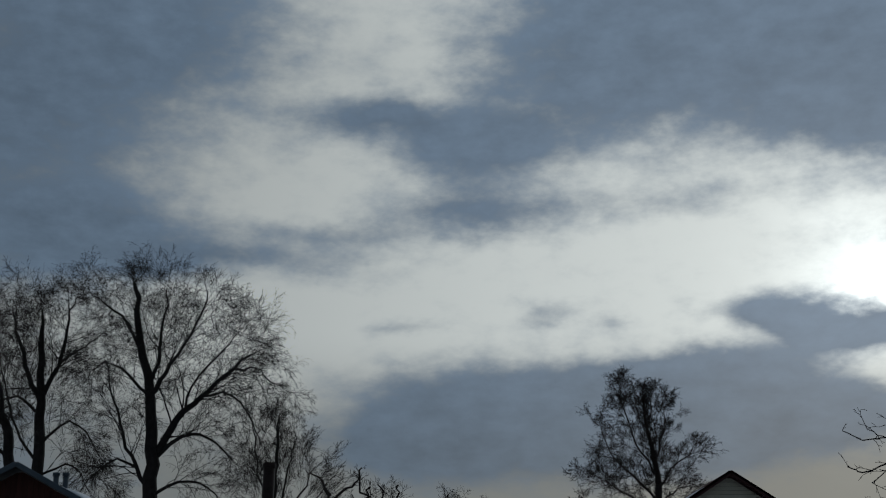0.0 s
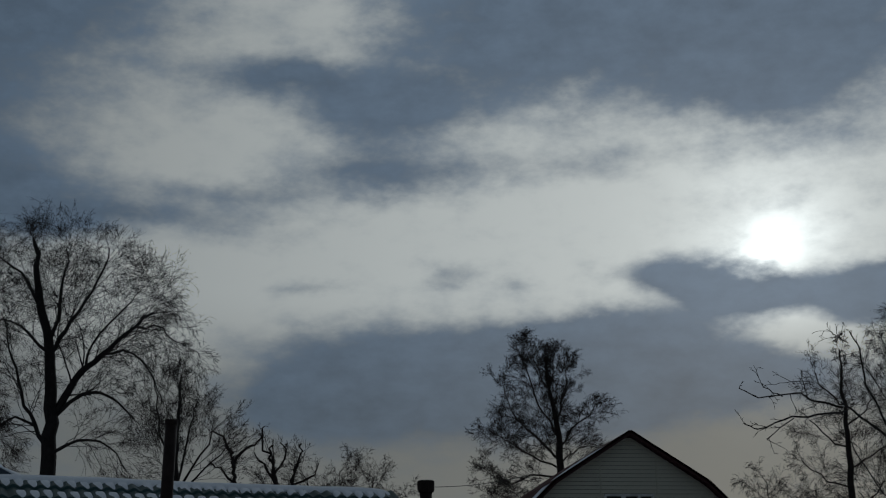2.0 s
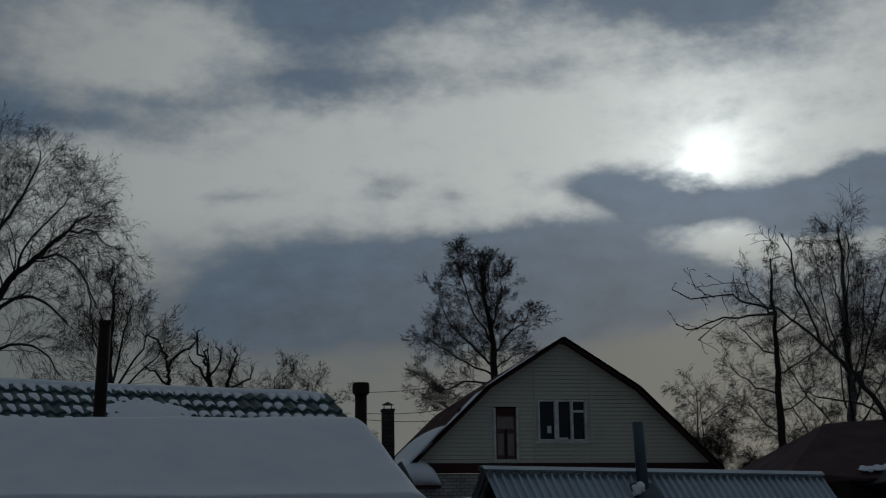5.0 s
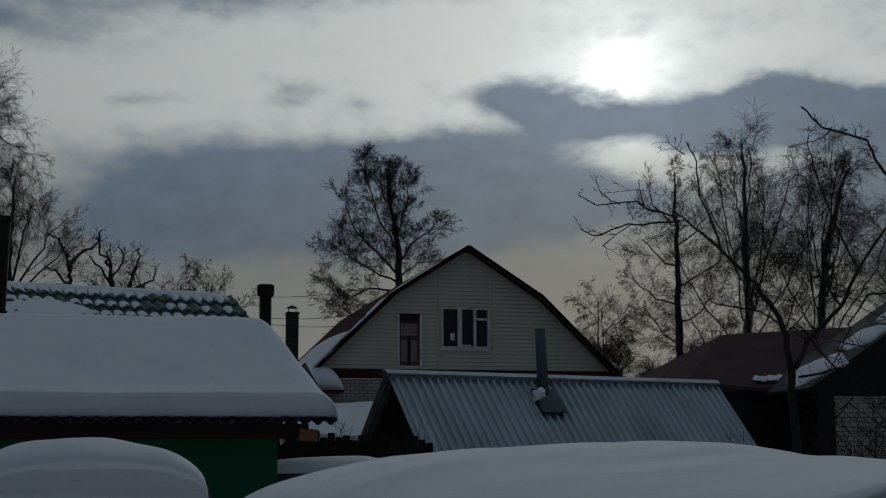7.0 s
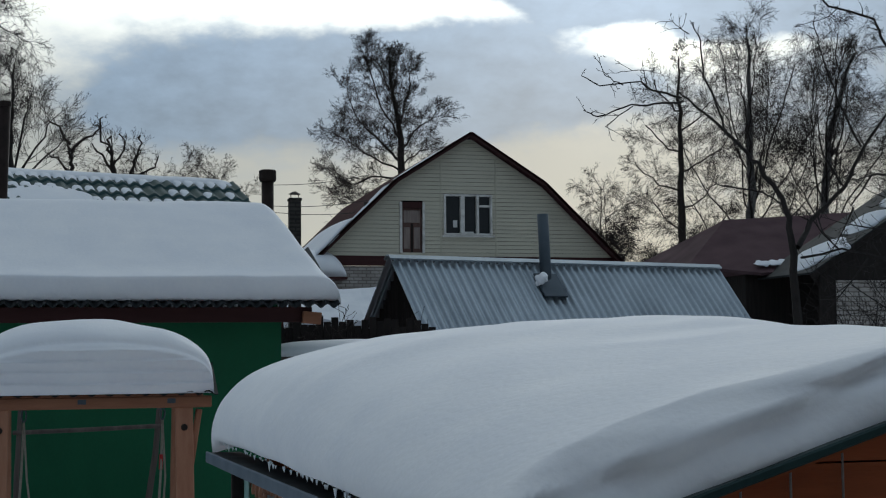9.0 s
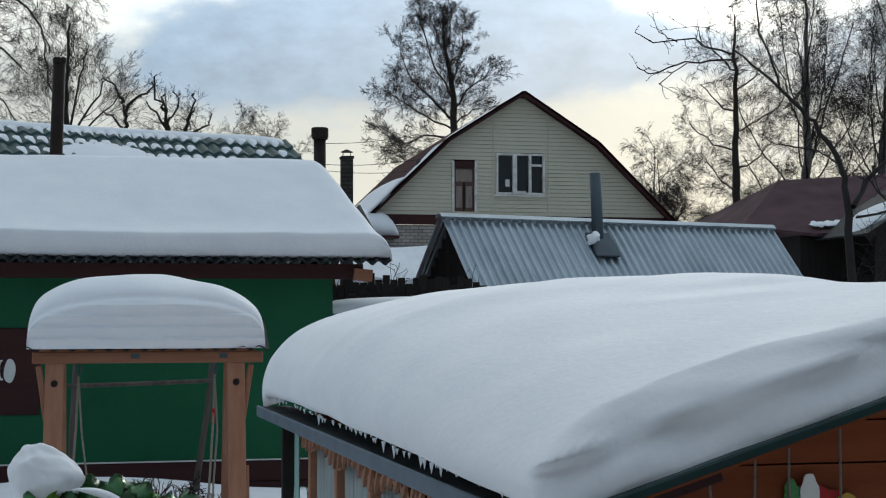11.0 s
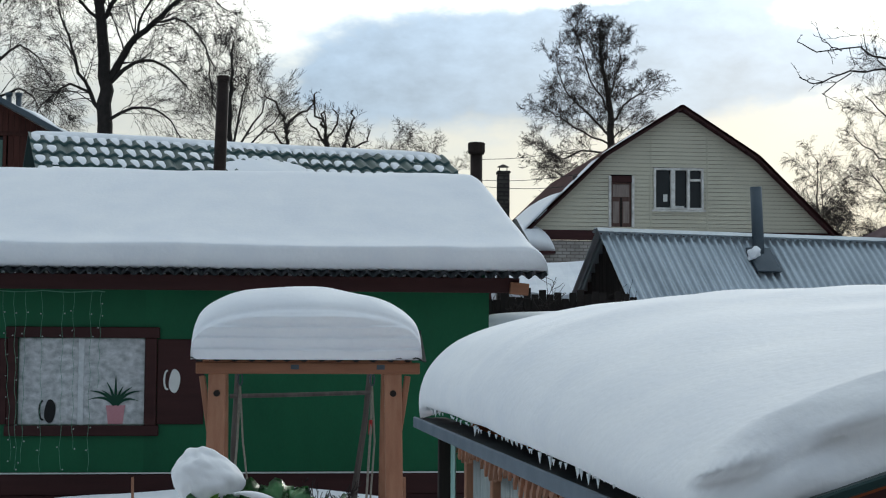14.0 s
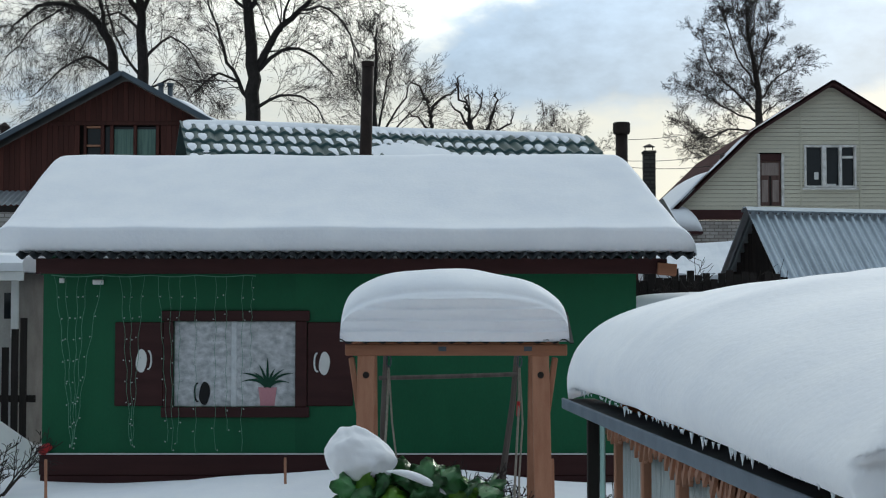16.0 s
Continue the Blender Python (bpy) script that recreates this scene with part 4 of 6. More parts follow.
    for a, b in ((-1.02, -0.955), (-0.49, -0.36), (0.02, 0.10), (0.47, 0.53)):
        part("window_frame", box(a, b, -0.045, 0.098, 6.05, 7.32), FRAME_OLD, w)
    for z in (6.05, 7.26):
        part("window_frame", box(-0.955, 0.47, -0.04, 0.097, z, z + 0.06), FRAME_OLD, w)
    part("transom", box(0.10, 0.47, 0.02, 0.097, 6.93, 7.0), FRAME_OLD, w)
    part("sill", box(-1.08, 0.60, -0.06, 0.09, 5.985, 6.045), FRAME_OLD, w)
    part("paper_note", box(-0.70, -0.57, 0.085, 0.09, 6.30, 6.52, 0), WHITE, w, "white paper behind the pane")
    part("white_sill_box", box(-0.36, -0.05, 0.07, 0.09, 6.11, 6.17, 0), WHITE, w)
    for o in (d, w):
        o.location = (0.20, 0, -0.04)
    # dark band, brick storey
    part("band", box(-4.75, 4.75, -0.04, 0.10, 5.05, 5.35), BROWN, h, "dark brown board between the storeys")
    part("brick_wall", box(-4.4, 4.4, 0.02, 0.3, 0.1, 5.04), BRICK, h, "grey-white brick ground floor")
    for x in (-4.4, 4.15):
        part("brick_wall", box(x, x + 0.25, 0.31, 9.0, 0.1, 5.04), BRICK, h)
    # roof: two pitches a side, snow on the lower one
    for s in (-1, 1):
        part("upper_roof", beam((s * 0.0, 4.3, apex + 0.10), (s * kx, 4.3, kz + 0.10), 9.3, 0.07, (0, 0, 1)), ROOF_RED, h)
        part("lower_roof", beam((s * kx, 4.3, kz + 0.095), (s * (ex + 0.25), 4.3, ez - 0.16), 9.3, 0.07, (0, 0, 1)), ROOF_RED, h)
        part("barge_board", beam((0, -0.33, apex + 0.07), (s * kx, -0.33, kz + 0.07), 0.04, 0.14, (0, 0, 1)), BROWN, h)
        part("barge_board", beam((s * kx, -0.33, kz + 0.07), (s * (ex + 0.25), -0.33, ez - 0.19), 0.04, 0.14, (0, 0, 1)), BROWN, h)
    def slope_snow(pts, y0, y1, t, seed):
        secs = []
        for i, (x, z) in enumerate(pts):
            e = max(0.0, math.sin(math.pi * i / (len(pts) - 1))) ** 0.5
            yy0 = y0 + wobble((x, 0, 0), 1.3, 0.35, seed)
            yy1 = y1 + wobble((x, 5, 0), 0.9, 0.9, seed)
            secs.append([(x, (yy0 + yy1) / 2 - (yy1 - yy0) / 2 * math.cos(q), z + t * e * max(0.0, math.sin(q))) for q in [6.28319 * k / 16 for k in range(16)]])
        return loft(secs)
    def line(a, b, n):
        return [(a[0] + (b[0] - a[0]) * i / n, a[1] + (b[1] - a[1]) * i / n) for i in range(n + 1)]
    part("roof_snow", slope_snow(line((-0.7, apex - 0.30), (-2.3, kz + 0.17), 14), -0.2, 1.3, 0.05, 2), SNOW_OLD, h, smooth=True)
    part("roof_snow", slope_snow(line((-2.5, kz + 0.03), (-4.9, ez - 0.10), 18), -0.25, 0.9, 0.07, 4), SNOW_OLD, h, smooth=True)
    part("roof_snow", slope_snow(line((-3.7, ez + 1.18), (-5.3, ez - 0.45), 16), -0.4, 5.5, 0.32, 6), SNOW, h, smooth=True)
    part("porch_roof", box(-5.9, -4.0, -0.9, 2.5, 4.58, 4.66), BROWN, h)
    secs = []
    for i in range(17):
        s = -math.cos(math.pi * i / 16)
        e = max(0.0, 1 - abs(s) ** 3) ** 0.5
        secs.append([(-4.75 + 0.78 * s, 0.8 - 1.5 * math.cos(q), 4.67 + 0.88 * e * max(0, math.sin(q)) ** 0.6) for q in [6.28319 * k / 18 for k in range(18)]])
    part("porch_snow", loft(secs), SNOW, h, "round heap of snow on the porch roof", smooth=True)


def build_corrugated_shed():
    turn = 15.6
    h = thing("corrugated_shed", "dark plank shed with a grey corrugated steel roof", "shed", (5.15, 24.0, 0), turn)
    L_, run, drop = 7.42, 1.46, 1.66
    ridge = 4.03
    for m in (Matrix.Translation((0, -run, ridge - drop)), Matrix.Translation((L_, run, ridge - drop)) @ pose(0, 0, 0, 0, 0, 180)):
        part("roof_sheet", corrugated(L_, run, 0.165, 0.11, drop, per=12, shape=0.85), ZINC, h).matrix_basis = m
    cap = bmesh.new()
    add_beam(cap, (-0.03, -0.07, ridge - 0.03), (L_ + 0.03, -0.07, ridge - 0.03), 0.03, 0.11, (0, 0.79, 0.62))
    add_beam(cap, (-0.03, 0.07, ridge - 0.03), (L_ + 0.03, 0.07, ridge - 0.03), 0.03, 0.11, (0, -0.79, 0.62))
    part("ridge_cap", cap, ZINC, h, "folded steel ridge cap").location = (0, 0, 0.05)
    for x in (0.18, L_ - 0.2):
        n = 18
        for k in range(n):
            a = -1.26 + 2.52 * k / n
            b = a + 2.52 / n - 0.008
            zt = ridge - 0.07 - drop / run * max(abs(a), abs(b))
            part("gable_board", box(x, x + 0.03, a, b, 0.1, zt, 0), DARK_WOOD, h)
    part("front_wall", box(0.22, L_ - 0.22, -1.26, -1.20, 0.1, 2.5), DARK_WOOD, h)
    part("back_wall", box(0.22, L_ - 0.22, 1.20, 1.26, 0.1, 2.5), DARK_WOOD, h)
    p = thing("roof_pipe", "galvanised stove pipe with a steel flashing plate", "chimney pipe", (8.165, 24.50, -0.30), turn)
    part("pipe", tube([(0.04, 0, 3.8), (-0.02, 0, 5.20)], 0.105, 16), ZINC_DARK, p, smooth=True)
    rise = drop / run
    part("flashing", beam((0, -0.36, 3.70), (0, 0.02, 3.70 + 0.38 * rise), 0.50, 0.04, (0, -rise, 1)), ZINC_DARK, p, "steel flashing plate").location = (0.02, 0, -0.03)
    part("flashing", beam((0.0, -0.25, 3.74), (0, 0.05, 3.74 + 0.3 * rise), 0.42, 0.10, (0, -rise, 1)), ZINC_DARK, p).location = (0.0, 0, -0.03)
    lump = bmesh.new()
    bmesh.ops.create_icosphere(lump, subdivisions=3, radius=1.0)
    for v in lump.verts:
        q = v.co.copy()
        v.co = Vector((-0.20 + q.x * 0.10, -0.20 + q.y * 0.14, 4.02 + q.z * 0.10 - 0.10 * max(0.0, -q.x))) + q * wobble(q, 1.9, 0.07, 2)
    part("snow_lump", lump, SNOW, p, "lump of snow left beside the pipe", smooth=True)


def build_brown_house():
    h = thing("brown_roof_house", "low house with a dull brown hipped roof and pale brick wall", "house", (13.7, 30.0, 0))
    rf = bmesh.new()
    v = [rf.verts.new(c) for c in ((-0.1, 0.3, 4.35), (1.1, -1.0, 4.12), (7.5, -1.3, 4.5), (1.75, 2.2, 5.62), (7.5, 2.4, 6.05), (-0.1, 5.0, 4.35), (7.5, 5.6, 4.4))]
    for q in ((0, 1, 3), (1, 2, 4, 3), (0, 3, 5), (5, 3, 4, 6)):
        rf.faces.new([v[i] for i in q])
    bmesh.ops.recalc_face_normals(rf, faces=rf.faces)
    s = part("roof", rf, ROOF_BROWN, h, "dull brown sheet roof").modifiers.new("thickness", "SOLIDIFY")
    s.thickness = 0.07
    part("brick_wall", box(2.9, 7.4, -0.6, -0.35, 0.1, 4.1), BRICK, h)
    part("side_wall", box(0.9, 2.89, -0.6, 4.8, 0.1, 4.1), DARK_WOOD, h)
    rng = random.Random(9)
    for k in range(9):
        secs = []
        x, w = 1.3 + 0.28 * k, rng.uniform(0.1, 0.3)
        for i in range(7):
            f = i / 6
            e = max(0.0, math.sin(math.pi * f)) ** 0.6
            xx = x + w * (f - 0.5) * 2
            yy = -0.75 + 0.35 * rng.random() * 0.3
            secs.append([(xx + 0.15 * math.sin(q) * 0.4, yy + 0.16 * e * math.cos(q), 4.20 + 0.05 * (x - 1.1) * 1.1 + (yy + 1.0) * 0.46 + 0.16 * e * math.cos(q) * 0.45 + 0.035 * e * max(0.0, math.sin(q))) for q in [6.28319 * j / 10 for j in range(10)]])
        part("snow_streak", loft(secs), SNOW_OLD, h, "", smooth=True)
    # a darker gable in front, with snow left along its slope
    l = thing("dark_gable_shed", "dark plank shed gable with patchy snow on its roof", "shed", (15.0, 27.0, 0))
    x0, z0, x1, z1 = -0.10, 3.92, 4.2, 6.60
    part("gable", prism([(x0 + 0.25, 0.1), (x1, 0.1), (x1, z1 - 0.1), (x0 + 0.25, z0 + 0.05)], 0.0, 0.08), DARK_WOOD, l)
    part("brick_panel", box(0.5, 3.0, -0.03, -0.004, 0.1, 3.85), BRICK, l)
    part("verge_board", beam((x0, -0.08, z0), (x1, -0.08, z1), 0.05, 0.12, (0, 0, 1)), DARK_WOOD, l)
    part("roof", beam((x0, 1.2, z0 + 0.07), (x1, 1.2, z1 + 0.07), 2.6, 0.05, (0, 0, 1)), ROOF_DARK, l)
    rs = random.Random(21)
    for a, b in ((0.02, 0.30), (0.33, 0.52), (0.56, 0.66), (0.72, 0.9)):
        secs = []
        for i in range(13):
            f = i / 12
            e = max(0.0, math.sin(math.pi * f)) ** 0.5
            x = x0 + (x1 - x0) * (a + (b - a) * f)
            z = z0 + 0.10 + (z1 - z0) * (a + (b - a) * f)
            w = (0.75 + wobble((x, 0, 0), 2.2, 0.6, 4)) * e
            secs.append([(x, 0.75 - w * math.cos(q), z + 0.16 * e * max(0.0, math.sin(q))) for q in [6.28319 * t / 12 for t in range(12)]])
        part("roof_snow", loft(secs), SNOW_OLD, l, smooth=True)


ROOF_BROWN = material("dull_brown_roof_sheet", (0.105, 0.066, 0.072), (0.070, 0.045, 0.050), rough=0.85, scale=1.5, fine=30, bump=0.08, gloss=0.05)
GREY_BOARD = material("grey_bare_board", (0.30, 0.25, 0.225), (0.18, 0.14, 0.125), rough=0.85, scale=4, stretch=(4, 4, 0.4), fine=40)
FROST_PALE = material("pale_frosted_strip", (0.66, 0.68, 0.69), (0.5, 0.52, 0.53), rough=0.5, scale=14, fine=60, bump=0.1)
ROOF_GREEN = material("green_verge_steel", (0.020, 0.045, 0.045), (0.014, 0.034, 0.034), rough=0.4, metal=0.2, scale=5, bump=0.05)
ZINC_FACE = material("grey_gutter_steel", (0.13, 0.165, 0.205), (0.10, 0.13, 0.165), rough=0.5, metal=0.1, scale=4, fine=40, bump=0.05)
build_green_shed()
build_shed_snow()
build_swing()
build_swing_snow()
build_summer_house_snow(build_summer_house())
build_tile_house()
build_stove_pipe()
build_far_chimneys()
build_red_house()
build_siding_house()
build_corrugated_shed()
build_brown_house()


# ---------------------------------------------------------------- trees
class Grower:
    """Grows bare trees as tapered tubes, written straight into vertex and face lists."""

    def __init__(self, seed):
        self.r = random.Random(seed)
        self.least = 0.004
        self.v, self.f = [], []

    def tube(self, pts, radii, n):
        base = len(self.v)
        u = None
        for i, p in enumerate(pts):
            d = (pts[min(i + 1, len(pts) - 1)] - pts[max(i - 1, 0)]).normalized()
            u = d.orthogonal().normalized() if u is None else (u - d * u.dot(d)).normalized()
            w = d.cross(u)
            for k in range(n):
                a = 6.28319 * k / n
                self.v.append(p + (u * math.cos(a) + w * math.sin(a)) * radii[i])
        for i in range(len(pts) - 1):
            for k in range(n):
                a, b = base + i * n + k, base + i * n + (k + 1) % n
                self.f.append((a, b, b + n, a + n))

    def limb(self, p, d, length, r, level, spec):
        """One limb and, along it, its children. spec: rows of (children, length ratio, spread, lift, wander) by level."""
        rnd = self.r
        kids, ratio, spread, lift, wander = spec[level]
        last = level == len(spec) - 1
        seg = max(3, min(10, int(length / 0.28))) if not last else 2
        pts, radii = [p.copy()], [r]
        d = d.normalized()
        for i in range(seg):
            jit = Vector((rnd.gauss(0, 1), rnd.gauss(0, 1), rnd.gauss(0, 1))) * wander
            d = (d + jit + Vector((0, 0, lift * (1.0 if lift > 0 else (i + 1) / seg)))).normalized()
            pts.append(pts[-1] + d * (length / seg))
            radii.append(max(r * (1 - 0.78 * (i + 1) / seg), self.least))
        self.tube(pts, radii, 7 if level == 0 else (5 if level < 3 else 3))
        if last:
            return
        for k in range(kids):
            f = (0.28 if level else 0.35) + (0.72 if level else 0.65) * (k + rnd.random()) / kids
            i = min(int(f * seg), seg - 1)
            q = pts[i].lerp(pts[i + 1], f * seg - i)
            t = (pts[i + 1] - pts[i]).normalized()
            side = t.orthogonal().normalized()
            side.rotate(Matrix.Rotation(rnd.uniform(0, 6.28319), 3, t))
            nd = t * math.cos(spread) + side * math.sin(spread) * rnd.uniform(0.75, 1.2)
            self.limb(q, nd, length * ratio * rnd.uniform(0.65, 1.2) * (1.15 - 0.45 * f), max(radii[i] * 0.62, self.least * 1.1), level + 1, spec)

    def bough(self, pts, r0, r1, spec, per_metre, reach, spread=0.95):
        """A limb led through a few points, with side branches along it."""
        rnd = self.r
        length = sum((q - p).length for p, q in zip(pts, pts[1:]))
        n = max(8, int(length * 3.2))
        line = smooth_profile(pts, n)
        line = [line[0]] + [p + Vector((rnd.gauss(0, 1), rnd.gauss(0, 1), rnd.gauss(0, 1))) * 0.035 for p in line[1:]]
        radii = [r0 + (r1 - r0) * (i / (n - 1)) ** 0.8 for i in range(n)]
        self.tube(line, radii, 7)
        kids = int(length * per_metre)
        for k in range(kids):
            f = 0.12 + 0.88 * (k + rnd.random()) / kids
            i = min(int(f * (n - 1)), n - 2)
            t = (line[i + 1] - line[i]).normalized()
            side = t.orthogonal().normalized()
            side.rotate(Matrix.Rotation(rnd.uniform(0, 6.28319), 3, t))
            a = spread * rnd.uniform(0.6, 1.2) * (1.0 - 0.45 * f)
            self.limb(line[i].lerp(line[i + 1], rnd.random()), t * math.cos(a) + side * math.sin(a), reach * (1.15 - 0.55 * f) * rnd.uniform(0.5, 1.3), max(self.least * 1.5, radii[i] * 0.26), 0, spec)

    def mesh(self, name):
        me = bpy.data.meshes.new(name)
        me.from_pydata(self.v, [], self.f)
        me.update()
        return me


def tree(label, base, height, r, spec, seed, bark=BARK, lean=(0, 0), forks=(), top=0.55, low=0.42, taper=(0.33, 0.2), rise=0.75):
    """A trunk with forks (start fraction, direction, length, thickness) and fine branches."""
    t = thing("tree", label, "tree", base)
    g = Grower(seed)
    g.least = 0.000062 * base[1]
    trunk = Grower(seed + 50)
    n = 12
    pts = [Vector((lean[0] * (i / n) ** 1.3 + g.r.gauss(0, 0.02) * height * 0.2, lean[1] * i / n, height * i / n)) for i in range(n + 1)]
    radii = [max(r * (1 - 0.93 * (i / n) ** 0.8), 0.012) for i in range(n + 1)]
    trunk.tube(pts, radii, 9)
    me = trunk.mesh("trunk")
    me.materials.append(bark)
    o = new("trunk", me)
    o.parent = t
    for f, d, length, th in forks:
        i = min(int(f * n), n - 1)
        p = pts[i].lerp(pts[i + 1], f * n - i)
        g.limb(p, Vector(d), length, th, 0, spec)
    kids = int(18 * top * 2)
    for k in range(kids):
        f = low + (0.99 - low) * (k + g.r.random()) / kids
        i = min(int(f * n), n - 1)
        p = pts[i].lerp(pts[i + 1], f * n - i)
        a = g.r.uniform(0, 6.28319)
        g.limb(p, Vector((math.cos(a), math.sin(a), rise)), height * (taper[0] - taper[1] * f) * g.r.uniform(0.7, 1.2), max(radii[i] * 0.5, 0.015), 1, spec)
    me = g.mesh("crown")
    me.materials.append(TWIG if bark is not BARK else BARK)
    o = new("crown", me)
    o.parent = t
    return t


UPRIGHT = [(8, 0.5, 0.6, 0.10, 0.08), (8, 0.45, 0.6, 0.06, 0.10), (6, 0.5, 0.7, 0.0, 0.14), (4, 0.7, 0.7, -0.06, 0.18), (0, 0, 0, -0.08, 0.18)]
WEEPING = [(9, 0.5, 0.5, 0.08, 0.06), (8, 0.5, 0.6, 0.02, 0.09), (7, 0.6, 0.7, -0.14, 0.12), (4, 0.9, 0.5, -0.30, 0.12), (0, 0, 0, -0.3, 0.12)]
APPLE = [(8, 0.5, 0.8, 0.05, 0.16), (6, 0.45, 0.8, 0.05, 0.2), (4, 0.5, 0.7, 0.08, 0.2), (0, 0, 0, 0.05, 0.2)]
LIME_TWIGS = [(7, 0.6, 0.7, -0.02, 0.13), (5, 0.62, 0.7, -0.08, 0.15), (2, 0.8, 0.6, -0.14, 0.16), (0, 0, 0, -0.16, 0.16)]
SPIKY_TWIGS = [(7, 0.52, 0.65, 0.05, 0.13), (5, 0.6, 0.7, 0.0, 0.15), (2, 0.75, 0.7, -0.04, 0.16), (0, 0, 0, -0.06, 0.16)]
BIRCH_TWIGS = [(6, 0.6, 0.5, 0.03, 0.09), (5, 0.75, 0.55, -0.10, 0.10), (2, 1.0, 0.45, -0.24, 0.10), (0, 0, 0, -0.3, 0.10)]
UP_TWIGS = [(6, 0.55, 0.5, 0.10, 0.10), (4, 0.6, 0.6, 0.06, 0.14), (2, 0.8, 0.6, 0.0, 0.15), (0, 0, 0, 0.0, 0.15)]


def grown_tree(label, y, trunk, r, limbs, twigs, seed, per_metre=5.2, reach=1.75, bark=BARK, twig_bark=None, depth=0.55, slim=0.85):
    """A tree whose trunk and main limbs follow (x, z) lines at a distance y; limbs are (line, thickness)."""
    x0 = trunk[0][0]
    t = thing("tree", label, "tree", (x0, y, 0))
    g = Grower(seed)
    g.least = 0.000078 * y
    stem = Grower(seed + 50)
    line = smooth_profile([Vector((x - x0, 0, z)) for x, z in trunk], 22)
    line = [p + Vector((g.r.gauss(0, 0.03), g.r.gauss(0, 0.05), 0)) for p in line]
    stem.tube(line, [max(r * (1 - 0.9 * (i / 21) ** 1.3), 0.02) for i in range(22)], 9)
    me = stem.mesh("trunk")
    me.materials.append(bark)
    new("trunk", me).parent = t
    # twigs straight from the upper trunk
    top = [p for p in line if p.z > 0.6 * line[-1].z]
    g.bough(top, 0.02, 0.012, twigs, per_metre, reach * 0.8)
    for path, th in limbs:
        span = math.hypot(path[-1][0] - path[0][0], path[-1][1] - path[0][1])
        out = g.r.uniform(-depth, depth) * span
        g.bough([Vector((x - x0, out * i / (len(path) - 1), z)) for i, (x, z) in enumerate(path)], th * slim, max(0.014, th * slim * 0.2), twigs, per_metre, reach)
    me = g.mesh("crown")
    me.materials.append(twig_bark or bark)
    new("crown", me).parent = t
    return t


